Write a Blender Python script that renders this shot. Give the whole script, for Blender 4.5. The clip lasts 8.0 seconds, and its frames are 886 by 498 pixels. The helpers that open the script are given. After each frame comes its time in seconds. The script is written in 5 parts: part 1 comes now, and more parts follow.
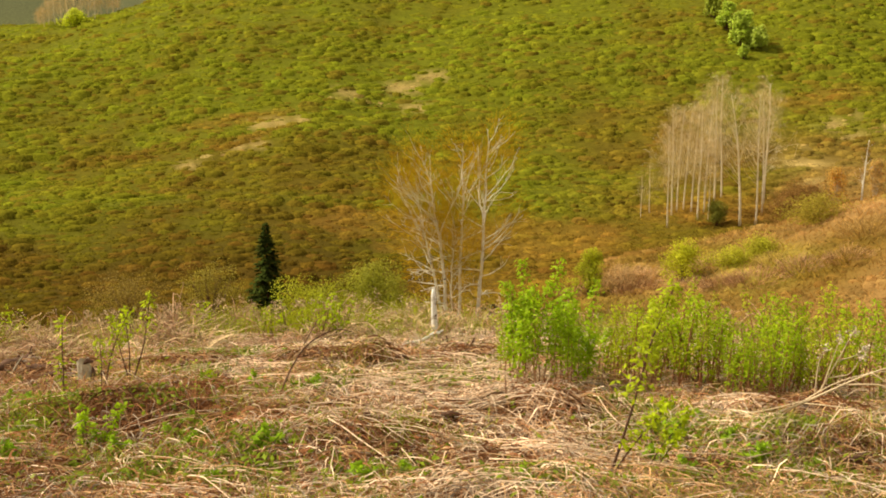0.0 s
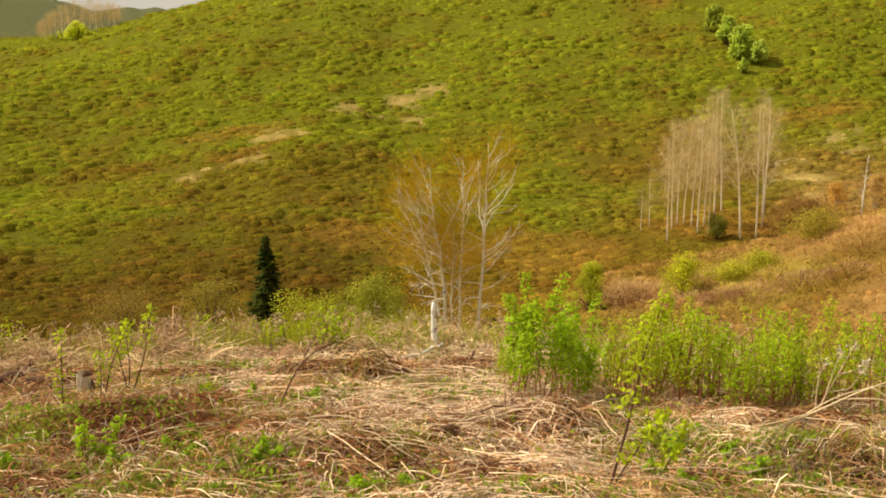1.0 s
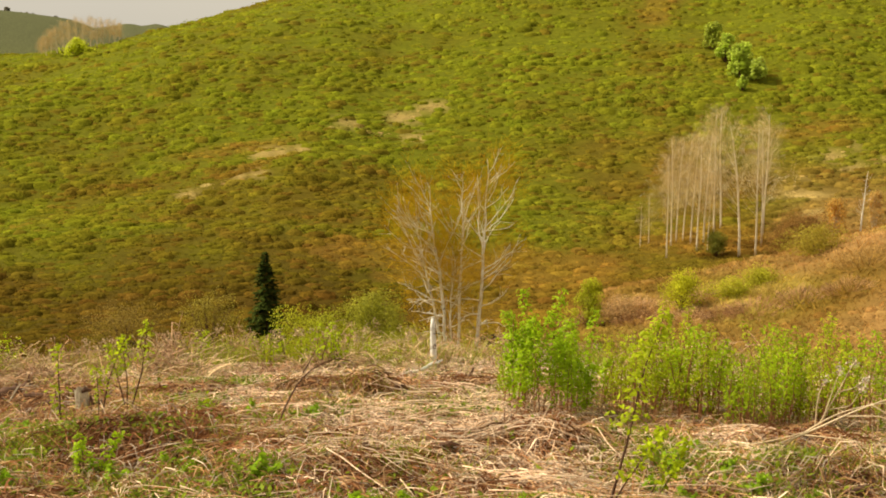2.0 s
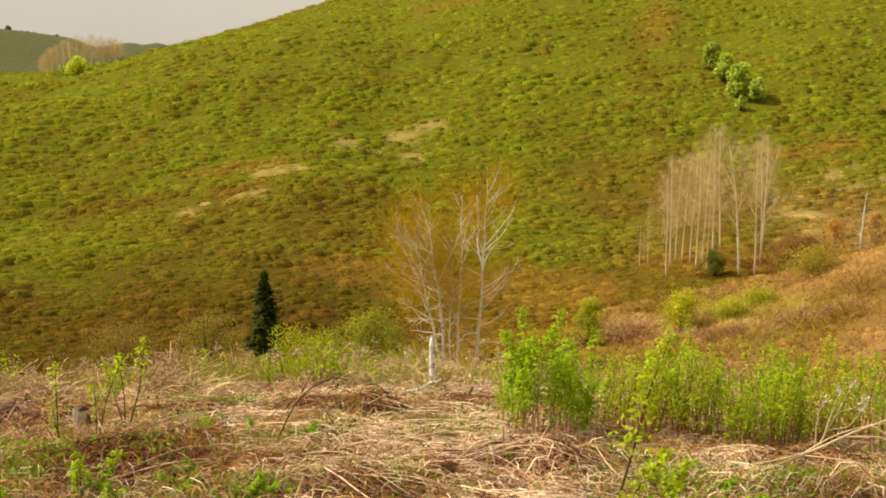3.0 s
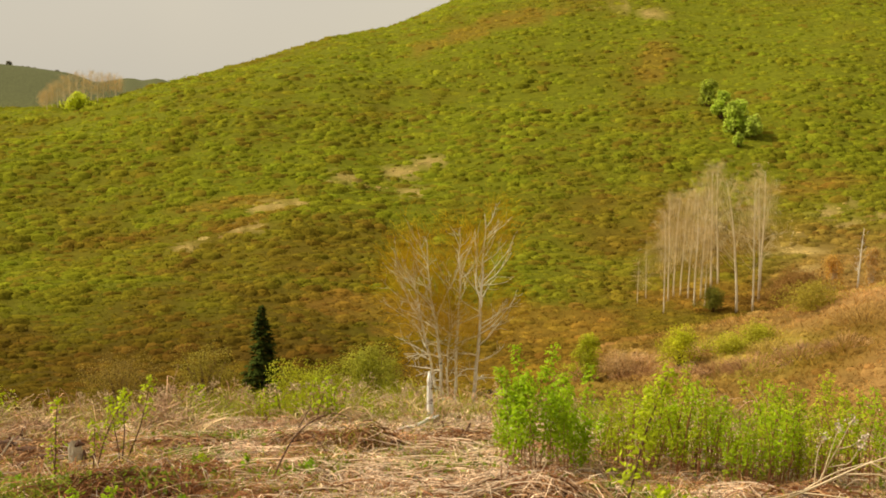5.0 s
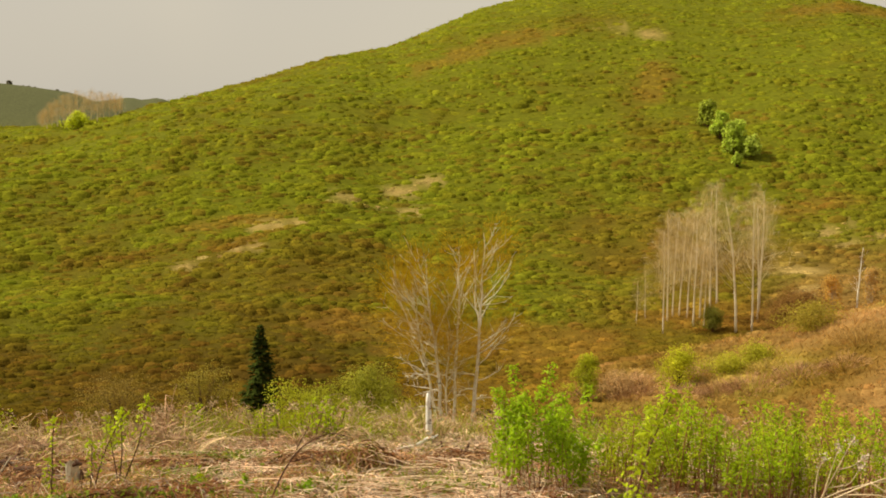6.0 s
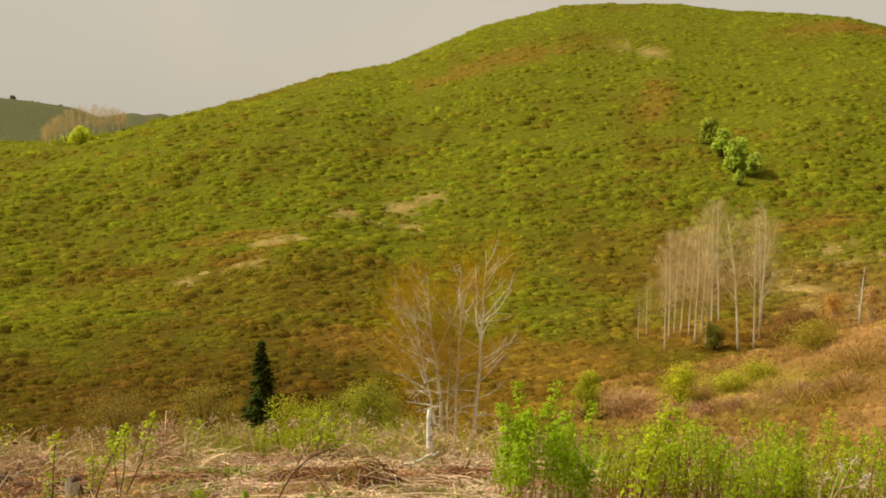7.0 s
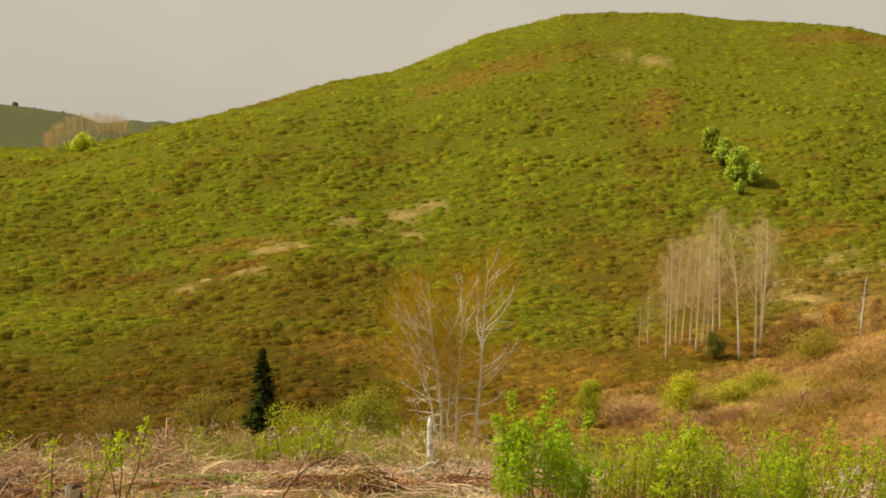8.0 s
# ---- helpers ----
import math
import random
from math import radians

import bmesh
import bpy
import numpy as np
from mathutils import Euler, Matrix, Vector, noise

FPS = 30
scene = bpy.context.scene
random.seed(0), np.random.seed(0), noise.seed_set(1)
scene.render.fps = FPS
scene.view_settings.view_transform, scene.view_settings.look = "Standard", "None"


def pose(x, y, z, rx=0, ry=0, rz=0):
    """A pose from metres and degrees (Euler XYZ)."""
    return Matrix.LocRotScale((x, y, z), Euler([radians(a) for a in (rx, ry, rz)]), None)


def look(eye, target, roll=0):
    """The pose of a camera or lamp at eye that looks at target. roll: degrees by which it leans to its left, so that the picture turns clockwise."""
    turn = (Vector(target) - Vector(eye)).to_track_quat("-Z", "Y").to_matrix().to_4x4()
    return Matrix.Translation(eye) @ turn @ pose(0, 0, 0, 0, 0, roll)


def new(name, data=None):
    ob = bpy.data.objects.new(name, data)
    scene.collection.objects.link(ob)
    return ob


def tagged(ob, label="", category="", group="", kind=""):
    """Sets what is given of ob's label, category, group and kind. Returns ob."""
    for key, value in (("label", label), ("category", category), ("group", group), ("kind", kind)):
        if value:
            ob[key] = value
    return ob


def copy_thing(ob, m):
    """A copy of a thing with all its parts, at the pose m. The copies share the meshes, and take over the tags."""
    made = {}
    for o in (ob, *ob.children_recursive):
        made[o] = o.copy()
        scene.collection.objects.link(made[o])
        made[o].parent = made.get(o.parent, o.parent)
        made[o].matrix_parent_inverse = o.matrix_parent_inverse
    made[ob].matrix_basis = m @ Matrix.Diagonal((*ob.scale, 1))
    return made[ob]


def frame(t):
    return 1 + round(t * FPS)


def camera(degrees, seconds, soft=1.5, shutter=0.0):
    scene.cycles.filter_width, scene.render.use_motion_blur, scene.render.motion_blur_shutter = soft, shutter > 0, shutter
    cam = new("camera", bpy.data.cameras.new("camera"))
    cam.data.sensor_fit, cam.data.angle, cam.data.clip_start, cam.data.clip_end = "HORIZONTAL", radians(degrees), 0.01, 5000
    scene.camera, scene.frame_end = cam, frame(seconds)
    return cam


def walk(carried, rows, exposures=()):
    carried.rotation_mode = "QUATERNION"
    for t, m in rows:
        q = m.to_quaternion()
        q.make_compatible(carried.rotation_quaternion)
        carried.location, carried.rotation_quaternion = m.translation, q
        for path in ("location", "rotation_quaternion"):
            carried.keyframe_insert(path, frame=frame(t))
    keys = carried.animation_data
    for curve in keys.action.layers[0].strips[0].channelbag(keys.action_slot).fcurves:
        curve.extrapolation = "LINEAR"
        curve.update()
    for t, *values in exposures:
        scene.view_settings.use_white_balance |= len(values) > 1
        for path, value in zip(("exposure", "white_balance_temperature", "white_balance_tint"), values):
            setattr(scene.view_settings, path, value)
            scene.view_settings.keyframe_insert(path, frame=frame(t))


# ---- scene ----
SOFT = 1.85
cam = camera(43.5, 8.0, SOFT)
# seconds, tilt, lean, turn: a slow tilt upwards on a tripod
TILT = [(0.0, -11.9, 0.0, 0.0), (0.5, -11.6, -0.08, 0.02), (1.0, -11.22, -0.13, 0.03), (1.5, -10.81, -0.17, 0.02), (3.0, -9.39, -0.37, 0.0),
        (3.5, -8.86, -0.44, -0.03), (4.0, -8.39, -0.49, -0.05), (4.5, -8.01, -0.5, -0.06), (6.0, -6.56, -0.6, -0.12), (6.5, -6.1, -0.68, -0.08),
        (7.0, -5.71, -0.85, -0.01), (7.5, -5.45, -1.0, 0.07), (8.0, -5.3, -1.05, 0.08)]
walk(cam, [(t, pose(0, 0, 1.6, 90 + p, r, w)) for t, p, r, w in TILT], [(0.0, 0.52), (3.0, 0.5), (4.5, 0.46), (6.0, 0.36), (8.0, 0.26)])

# ---- light: a hazy sun behind thin cloud, high at the left ----
SUN_HIGH, SUN_ROUND = 48.0, -78.0      # degrees above the horizon; degrees clockwise from straight ahead
world = bpy.data.worlds.new("sky")
scene.world = world
world.use_nodes = True
wn, wl = world.node_tree.nodes, world.node_tree.links
wn.clear()
sky = wn.new("ShaderNodeTexSky")
sky.sky_type, sky.sun_disc = "NISHITA", False
sky.sun_elevation, sky.sun_rotation = radians(SUN_HIGH), radians(SUN_ROUND)
sky.air_density, sky.dust_density, sky.ozone_density = 1.0, 6.0, 0.6
sky_light = wn.new("ShaderNodeBackground")
sky_light.inputs[1].default_value = 0.07
wl.new(sky.outputs[0], sky_light.inputs[0])
cloud_light = wn.new("ShaderNodeBackground")
cloud_co, cloud_noise, cloud_ramp = wn.new("ShaderNodeTexCoord"), wn.new("ShaderNodeTexNoise"), wn.new("ShaderNodeValToRGB")
cloud_noise.inputs["Scale"].default_value, cloud_noise.inputs["Detail"].default_value = 1.6, 3.0
wl.new(cloud_co.outputs["Generated"], cloud_noise.inputs["Vector"])
wl.new(cloud_noise.outputs[0], cloud_ramp.inputs[0])
cloud_ramp.color_ramp.elements[0].position, cloud_ramp.color_ramp.elements[0].color = 0.3, (0.49, 0.455, 0.39, 1)
cloud_ramp.color_ramp.elements[1].position, cloud_ramp.color_ramp.elements[1].color = 0.72, (0.66, 0.585, 0.445, 1)
wl.new(cloud_ramp.outputs[0], cloud_light.inputs[0])
cloud_light.inputs[1].default_value = 0.9
sky_mix, sky_out = wn.new("ShaderNodeMixShader"), wn.new("ShaderNodeOutputWorld")
sky_mix.inputs[0].default_value = 0.88
wl.new(sky_light.outputs[0], sky_mix.inputs[1])
wl.new(cloud_light.outputs[0], sky_mix.inputs[2])
wl.new(sky_mix.outputs[0], sky_out.inputs[0])

sun = new("sun", bpy.data.lights.new("sun", "SUN"))
sun.data.energy, sun.data.angle, sun.data.color = 4.2, radians(6), (1.0, 0.885, 0.68)
sa, se = radians(SUN_ROUND), radians(SUN_HIGH)
sun.matrix_world = look((0, 0, 60), (-math.sin(sa) * math.cos(se), -math.cos(sa) * math.cos(se), 60 - math.sin(se)))


# ---- materials ----
def material(name, colour=None, rough=0.8, vary=0.25, size=4.0, fine=40.0, bump=0.0, through_light=0.0, island=0.0, spec=0.25, second=None, deep=0.02):
    """Colour from the mesh's own tint (or the one given), varied at two scales; thin leaves let light through."""
    m = bpy.data.materials.new(name)
    m.use_nodes = True
    n, l = m.node_tree.nodes, m.node_tree.links
    n.clear()
    out, bsdf = n.new("ShaderNodeOutputMaterial"), n.new("ShaderNodeBsdfPrincipled")
    bsdf.inputs["Roughness"].default_value = rough
    bsdf.inputs["Specular IOR Level"].default_value = spec
    geo = n.new("ShaderNodeNewGeometry")
    if colour is None:
        src = n.new("ShaderNodeAttribute")
        src.attribute_name = "tint"
    else:
        src = n.new("ShaderNodeRGB")
        src.outputs[0].default_value = (*colour, 1)
    base = src.outputs[0]
    big, small = n.new("ShaderNodeTexNoise"), n.new("ShaderNodeTexNoise")
    for tex, s in ((big, size), (small, fine)):
        tex.inputs["Scale"].default_value = s
        tex.inputs["Detail"].default_value = 4
        l.new(geo.outputs["Position"], tex.inputs["Vector"])
    if second is not None:
        ramp, mix = n.new("ShaderNodeValToRGB"), n.new("ShaderNodeMix")
        mix.data_type = "RGBA"
        ramp.color_ramp.elements[0].position, ramp.color_ramp.elements[1].position = 0.61, 0.68
        l.new(big.outputs[0], ramp.inputs[0])
        l.new(ramp.outputs[0], mix.inputs[0])
        l.new(base, mix.inputs[6])
        mix.inputs[7].default_value = (*second, 1)
        base = mix.outputs[2]
    add = n.new("ShaderNodeMath")
    l.new(big.outputs[0], add.inputs[0])
    l.new(small.outputs[0], add.inputs[1])
    if island:
        isl, add2 = n.new("ShaderNodeMath"), n.new("ShaderNodeMath")
        isl.operation = "MULTIPLY_ADD"
        l.new(geo.outputs["Random Per Island"], isl.inputs[0])
        isl.inputs[1].default_value, isl.inputs[2].default_value = island, -island / 2
        l.new(add.outputs[0], add2.inputs[0])
        l.new(isl.outputs[0], add2.inputs[1])
        add = add2
    rng = n.new("ShaderNodeMapRange")
    rng.inputs[1].default_value, rng.inputs[2].default_value = 0.6, 1.4
    rng.inputs[3].default_value, rng.inputs[4].default_value = 1 - vary, 1 + vary
    rng.clamp = False
    l.new(add.outputs[0], rng.inputs[0])
    mul = n.new("ShaderNodeVectorMath")
    mul.operation = "SCALE"
    l.new(base, mul.inputs[0])
    l.new(rng.outputs[0], mul.inputs["Scale"])
    l.new(mul.outputs[0], bsdf.inputs["Base Color"])
    if bump:
        b = n.new("ShaderNodeBump")
        b.inputs["Strength"].default_value, b.inputs["Distance"].default_value = bump, deep
        l.new(small.outputs[0], b.inputs["Height"])
        l.new(b.outputs[0], bsdf.inputs["Normal"])
    shader = bsdf.outputs[0]
    if through_light:
        tr, mx = n.new("ShaderNodeBsdfTranslucent"), n.new("ShaderNodeMixShader")
        l.new(mul.outputs[0], tr.inputs[0])
        mx.inputs[0].default_value = through_light
        l.new(bsdf.outputs[0], mx.inputs[1])
        l.new(tr.outputs[0], mx.inputs[2])
        shader = mx.outputs[0]
    l.new(shader, out.inputs[0])
    return m


GROUND = material("earth_and_litter", rough=1.0, spec=0.03, vary=0.45, size=0.7, fine=9.0, bump=0.5)
SHRUB = material("hill_shrub_leaves", rough=0.95, vary=0.16, size=0.12, fine=2.2, through_light=0.35, island=0.12, spec=0.03)
MOUND = material("leafing_twigs", rough=1.0, vary=0.42, size=0.5, fine=3.2, bump=0.7, island=0.2, spec=0.0, deep=0.3)
THATCH = material("dead_grass", rough=0.8, vary=0.3, size=1.2, fine=30, through_light=0.15, island=0.6, spec=0.05)
BLADE = material("green_grass", rough=0.6, vary=0.3, size=2.0, fine=30, through_light=0.35, island=0.5, spec=0.08)
LEAF = material("young_leaves", rough=0.5, vary=0.22, size=3.0, fine=30, through_light=0.5, island=0.6, spec=0.1)
TWIG = material("twigs_and_buds", rough=0.95, vary=0.25, size=1.0, fine=12, island=0.4, spec=0.02)
BARK_DARK = material("brown_bark", (0.12, 0.062, 0.035), rough=0.9, vary=0.4, size=9, fine=90, bump=0.4)
BARK_WHITE = material("birch_bark", (0.84, 0.8, 0.71), rough=0.75, vary=0.1, size=3.0, fine=30, bump=0.2, second=(0.09, 0.075, 0.06))
BARK_POST = material("peeled_birch_bark", (0.82, 0.8, 0.74), rough=0.7, vary=0.1, size=14.0, fine=70, bump=0.25, second=(0.45, 0.4, 0.32))
BARK_GREY = material("pale_aspen_bark", (0.72, 0.62, 0.45), rough=0.8, vary=0.2, size=2.0, fine=16, bump=0.2)
WOOD_GREY = material("weathered_wood", (0.52, 0.46, 0.33), rough=0.9, vary=0.4, size=11, fine=80, bump=0.5)
NEEDLE = material("dark_needles", (0.04, 0.055, 0.008), rough=0.8, vary=0.35, size=1.2, fine=9, island=0.8, spec=0.02)
STALK = material("dry_stalk", (0.44, 0.33, 0.19), rough=0.75, vary=0.25, size=5, fine=50, bump=0.2)


# ---- mesh helpers ----
def mesh_of(name, verts, faces, tints=None, mat=None, smooth_faces=False):
    """A mesh from arrays: verts n x 3, faces m x 3 or m x 4, tints n x 3."""
    verts, faces = np.asarray(verts, np.float32), np.asarray(faces, np.int32)
    k = faces.shape[1]
    me = bpy.data.meshes.new(name)
    me.vertices.add(len(verts))
    me.vertices.foreach_set("co", verts.ravel())
    me.loops.add(faces.size)
    me.loops.foreach_set("vertex_index", faces.ravel())
    me.polygons.add(len(faces))
    me.polygons.foreach_set("loop_start", np.arange(0, faces.size, k, dtype=np.int32))
    me.polygons.foreach_set("use_smooth", np.full(len(faces), smooth_faces))
    me.update(calc_edges=True)
    me.validate()
    if tints is not None:
        a = me.attributes.new("tint", "FLOAT_COLOR", "POINT")
        a.data.foreach_set("color", np.hstack([np.asarray(tints, np.float32), np.ones((len(verts), 1), np.float32)]).ravel())
    if mat:
        me.materials.append(mat)
    return me


def part_of(name, me, parent, label=""):
    ob = new(name, me)
    ob.parent = parent
    return tagged(ob, label)


def joined(pieces):
    """Several (verts, faces, tints) made one."""
    vs, fs, ts, off = [], [], [], 0
    for v, f, t in pieces:
        vs.append(v), fs.append(np.asarray(f) + off), ts.append(t)
        off += len(v)
    return np.concatenate(vs), np.concatenate(fs), np.concatenate(ts)


def ribbons(paths, widths, tints, flat=None):
    """Thin strips: paths n x k x 3, widths n x k, tints n x 3."""
    n, k, _ = paths.shape
    d = np.gradient(paths, axis=1)
    if flat is None:
        flat = np.random.normal(size=(n, 1, 3)) * np.array([1, 1, 0.4])
    side = np.cross(d, flat)
    side /= np.linalg.norm(side, axis=2, keepdims=True) + 1e-9
    a, b = paths + side * widths[..., None] / 2, paths - side * widths[..., None] / 2
    v = np.stack([a, b], 2).reshape(-1, 3)
    i = (np.arange(n)[:, None] * k + np.arange(k - 1)[None]).ravel() * 2
    f = np.stack([i, i + 1, i + 3, i + 2], 1)
    return v, f, np.repeat(tints, 2 * k, axis=0)


def tube(path, radii, sides=6, tint=(0.3, 0.3, 0.3)):
    """A round tapered limb along a path."""
    path, radii = np.asarray(path, float), np.asarray(radii, float)
    k = len(path)
    d = np.gradient(path, axis=0)
    d /= np.linalg.norm(d, axis=1, keepdims=True) + 1e-9
    ref = np.array([0.31, 0.12, 0.05]) if abs(d[:, 2]).mean() > 0.6 else np.array([0.1, 0.05, 1.0])
    s1 = np.cross(d, ref)
    s1 /= np.linalg.norm(s1, axis=1, keepdims=True) + 1e-9
    s2 = np.cross(d, s1)
    a = np.arange(sides) * 2 * math.pi / sides
    v = path[:, None] + radii[:, None, None] * (np.cos(a)[None, :, None] * s1[:, None] + np.sin(a)[None, :, None] * s2[:, None])
    v = np.concatenate([v.reshape(-1, 3), path[-1:], path[:1]])
    f = []
    for i in range(k - 1):
        for j in range(sides):
            j2 = (j + 1) % sides
            f.append((i * sides + j, i * sides + j2, (i + 1) * sides + j2, (i + 1) * sides + j))
    for j in range(0, sides, 2):
        f.append(((k - 1) * sides + j, (k - 1) * sides + (j + 1) % sides, (k - 1) * sides + (j + 2) % sides, k * sides))
    for j in range(0, sides, 2):
        f.append(((j + 2) % sides, (j + 1) % sides, j, k * sides + 1))
    return v, np.array(f), np.tile(tint, (len(v), 1))


def flakes(centres, normals, size, tints, stretch=1.5):
    """Small folded leaf-like quads."""
    n = len(centres)
    normals = normals / (np.linalg.norm(normals, axis=1, keepdims=True) + 1e-9)
    a = np.cross(normals, np.random.normal(size=(n, 3)))
    a /= np.linalg.norm(a, axis=1, keepdims=True) + 1e-9
    b = np.cross(normals, a)
    s = (size * np.ones(n))[:, None] / 2
    v = np.stack([centres - a * s * stretch, centres + b * s - normals * s * 0.25, centres + a * s * stretch, centres - b * s - normals * s * 0.25], 1).reshape(-1, 3)
    f = np.arange(4 * n).reshape(n, 4)
    return v, f, np.repeat(tints, 4, axis=0)


# ---- the ground: a clearing on a slope, a valley, the hill opposite, far ridges ----
EYE = 1.6


def smooth(a, b, v):
    s = np.clip((v - a) / (b - a), 0.0, 1.0)
    return s * s * (3 - 2 * s)


def waves(x, y, size, seed=0.0):
    """Smooth, seeded unevenness between about -1 and 1 with hills of about that size."""
    a, b, s = np.asarray(x) / size, np.asarray(y) / size, seed * 1.7
    return (np.sin(a * 2.1 + s + 1.3 * np.sin(b * 1.7 + s)) + np.sin(b * 2.3 - s * 2 + 1.1 * np.sin(a * 1.9 + 2 * s))
            + np.sin((a + b) * 1.6 + 3 * s) * np.sin((a - b) * 1.9 - s)) / 3


def ridge_line(u):
    """Steepness of sight to the top of the hill, by bearing."""
    return np.interp(u, [-0.7, -0.429, -0.399, -0.333, -0.297, -0.231, -0.181, -0.146, -0.095, -0.045, -0.005, 0.035, 0.075, 0.105, 0.14, 0.2, 0.255, 0.305, 0.356, 0.39, 0.7],
                     [-0.0087, -0.0087, -0.0083, -0.0073, -0.002, 0.0159, 0.0308, 0.0415, 0.0561, 0.0652, 0.0819, 0.099, 0.1093, 0.117, 0.1195, 0.119, 0.1123, 0.1098, 0.1053, 0.0969, 0.03])


def height(x, y):
    """Height of the ground."""
    x, y = np.asarray(x, float), np.asarray(y, float)
    r = np.hypot(x, y) + 1e-6
    bearing = np.arctan2(x, y)
    u = np.clip(np.tan(np.clip(bearing, -1.2, 1.2)), -0.7, 0.7)
    front = smooth(1.5, 0.7, np.abs(bearing))
    near = np.interp(r, [0, 4, 8, 11, 13, 18, 30, 50, 75, 105, 140], [0, -0.55, -1.15, -1.66, -2.15, -4.2, -8.9, -15.6, -20.2, -24.0, -24.5])
    top = 290 + 70 * smooth(-0.35, 0.15, u) + 15 * np.sin(u * 9)
    base = (-24.0 - EYE) / 105
    s = np.clip((r - 105) / (top - 105), 0, 1)
    crest = ridge_line(u)
    sight = base + (crest - base) * (1 - (1 - s) ** 1.75)
    back = np.clip((r - top) / 260, 0, 1)
    hill = EYE + r * sight - (r * crest + 24) * smooth(0, 1, back) * (r > top)
    far = -22 + 0 * r
    hill = np.where(r > top + 260, far, hill)
    z = np.where(r < 105, near, hill)
    # the spur that runs down from the hill beside the gully
    spur = np.interp(u, [0.02, 0.1, 0.17, 0.3, 0.4, 0.7], [0, 2.0, 4.6, 7.4, 10.0, 16])
    z = z + spur * np.exp(-((r - 84) / 16) ** 2 / 2)
    # bushy unevenness of the hill and of the trodden clearing
    z = z + smooth(60, 130, r) * smooth(360, 240, r) * (1.7 * waves(x, y, 36, 11) + 0.9 * waves(x, y, 16, 3) + 0.4 * waves(x, y, 6, 5))
    z = z + smooth(16, 10, r) * (0.05 * waves(x, y, 0.9, 1) + 0.02 * waves(x, y, 0.25, 2))
    # far ridges
    one = np.interp(u, [-0.7, -0.45, -0.4, -0.37, -0.33, -0.3, -0.26, -0.2], [30, 30, 27.4, 25.2, 21, 12, 0, 0]) + 22
    two = np.interp(u, [-0.36, -0.3, -0.277, -0.266, -0.252, -0.238, -0.2], [20, 30, 36.4, 32, 36.5, 28, 10]) + 22
    z = z + np.where(r > 600, one * np.exp(-((r - 900) / 110) ** 2 / 2) + two * np.exp(-((r - 1900) / 200) ** 2 / 2), 0)
    behind = 0.02 * np.minimum(r, 400)
    return front * z + (1 - front) * behind


def spots(x, y, rows):
    """How far inside one of some soft-edged uneven patches: rows of x, y, half width, half depth, turn."""
    v = np.zeros(np.shape(x))
    wob = 0.35 * waves(x, y, 7, 8) + 0.25 * waves(x, y, 2.5, 9)
    for cx, cy, a, b, turn in rows:
        c, s = math.cos(radians(turn)), math.sin(radians(turn))
        p, q = ((x - cx) * c + (y - cy) * s) / a, ((y - cy) * c - (x - cx) * s) / b
        v = np.maximum(v, smooth(1.25, 0.7, np.sqrt(p * p + q * q) + wob))
    return v


TAN_SPOTS = [(-33, 157, 5, 1.2, 27), (-29, 159.5, 4, 1.0, 25), (-25.5, 173, 4.5, 1.5, 17), (-16.6, 187.5, 4, 2, 60), (-9, 186.5, 3.5, 1.5, 0), (-4.6, 185, 3, 1.5, 0), (-6.4, 195, 4.5, 2, 30), (-1.5, 199, 3.5, 1.5, 20),
             (45.6, 297, 5, 4, 0), (54.7, 293.6, 4, 3, 0), (49.3, 156.8, 4, 1.2, -30), (51.3, 154.4, 4, 1.2, 0), (48.7, 144, 3, 1.5, 0), (51.1, 161.5, 3, 1.2, 20), (64, 165.5, 6, 1.2, 20), (61.8, 171, 5, 1.2, 30)]
BROWN_SPOTS = [(4, 284, 13, 7, 30), (20, 294, 15, 7, 25), (48, 253, 4, 14, -15), (112, 312, 16, 10, 0), (-8, 128, 10, 5, 0), (8, 123, 14, 7, 0), (36, 132, 14, 7, 0), (-26, 168, 8, 1.6, 55), (-30, 178, 12, 3, 20), (62, 182, 8, 3, 10)]
GREEN, OLIVE, BROWN, TAN = np.array([0.178, 0.188, 0.011]), np.array([0.17, 0.12, 0.012]), np.array([0.24, 0.115, 0.022]), np.array([0.42, 0.3, 0.1])


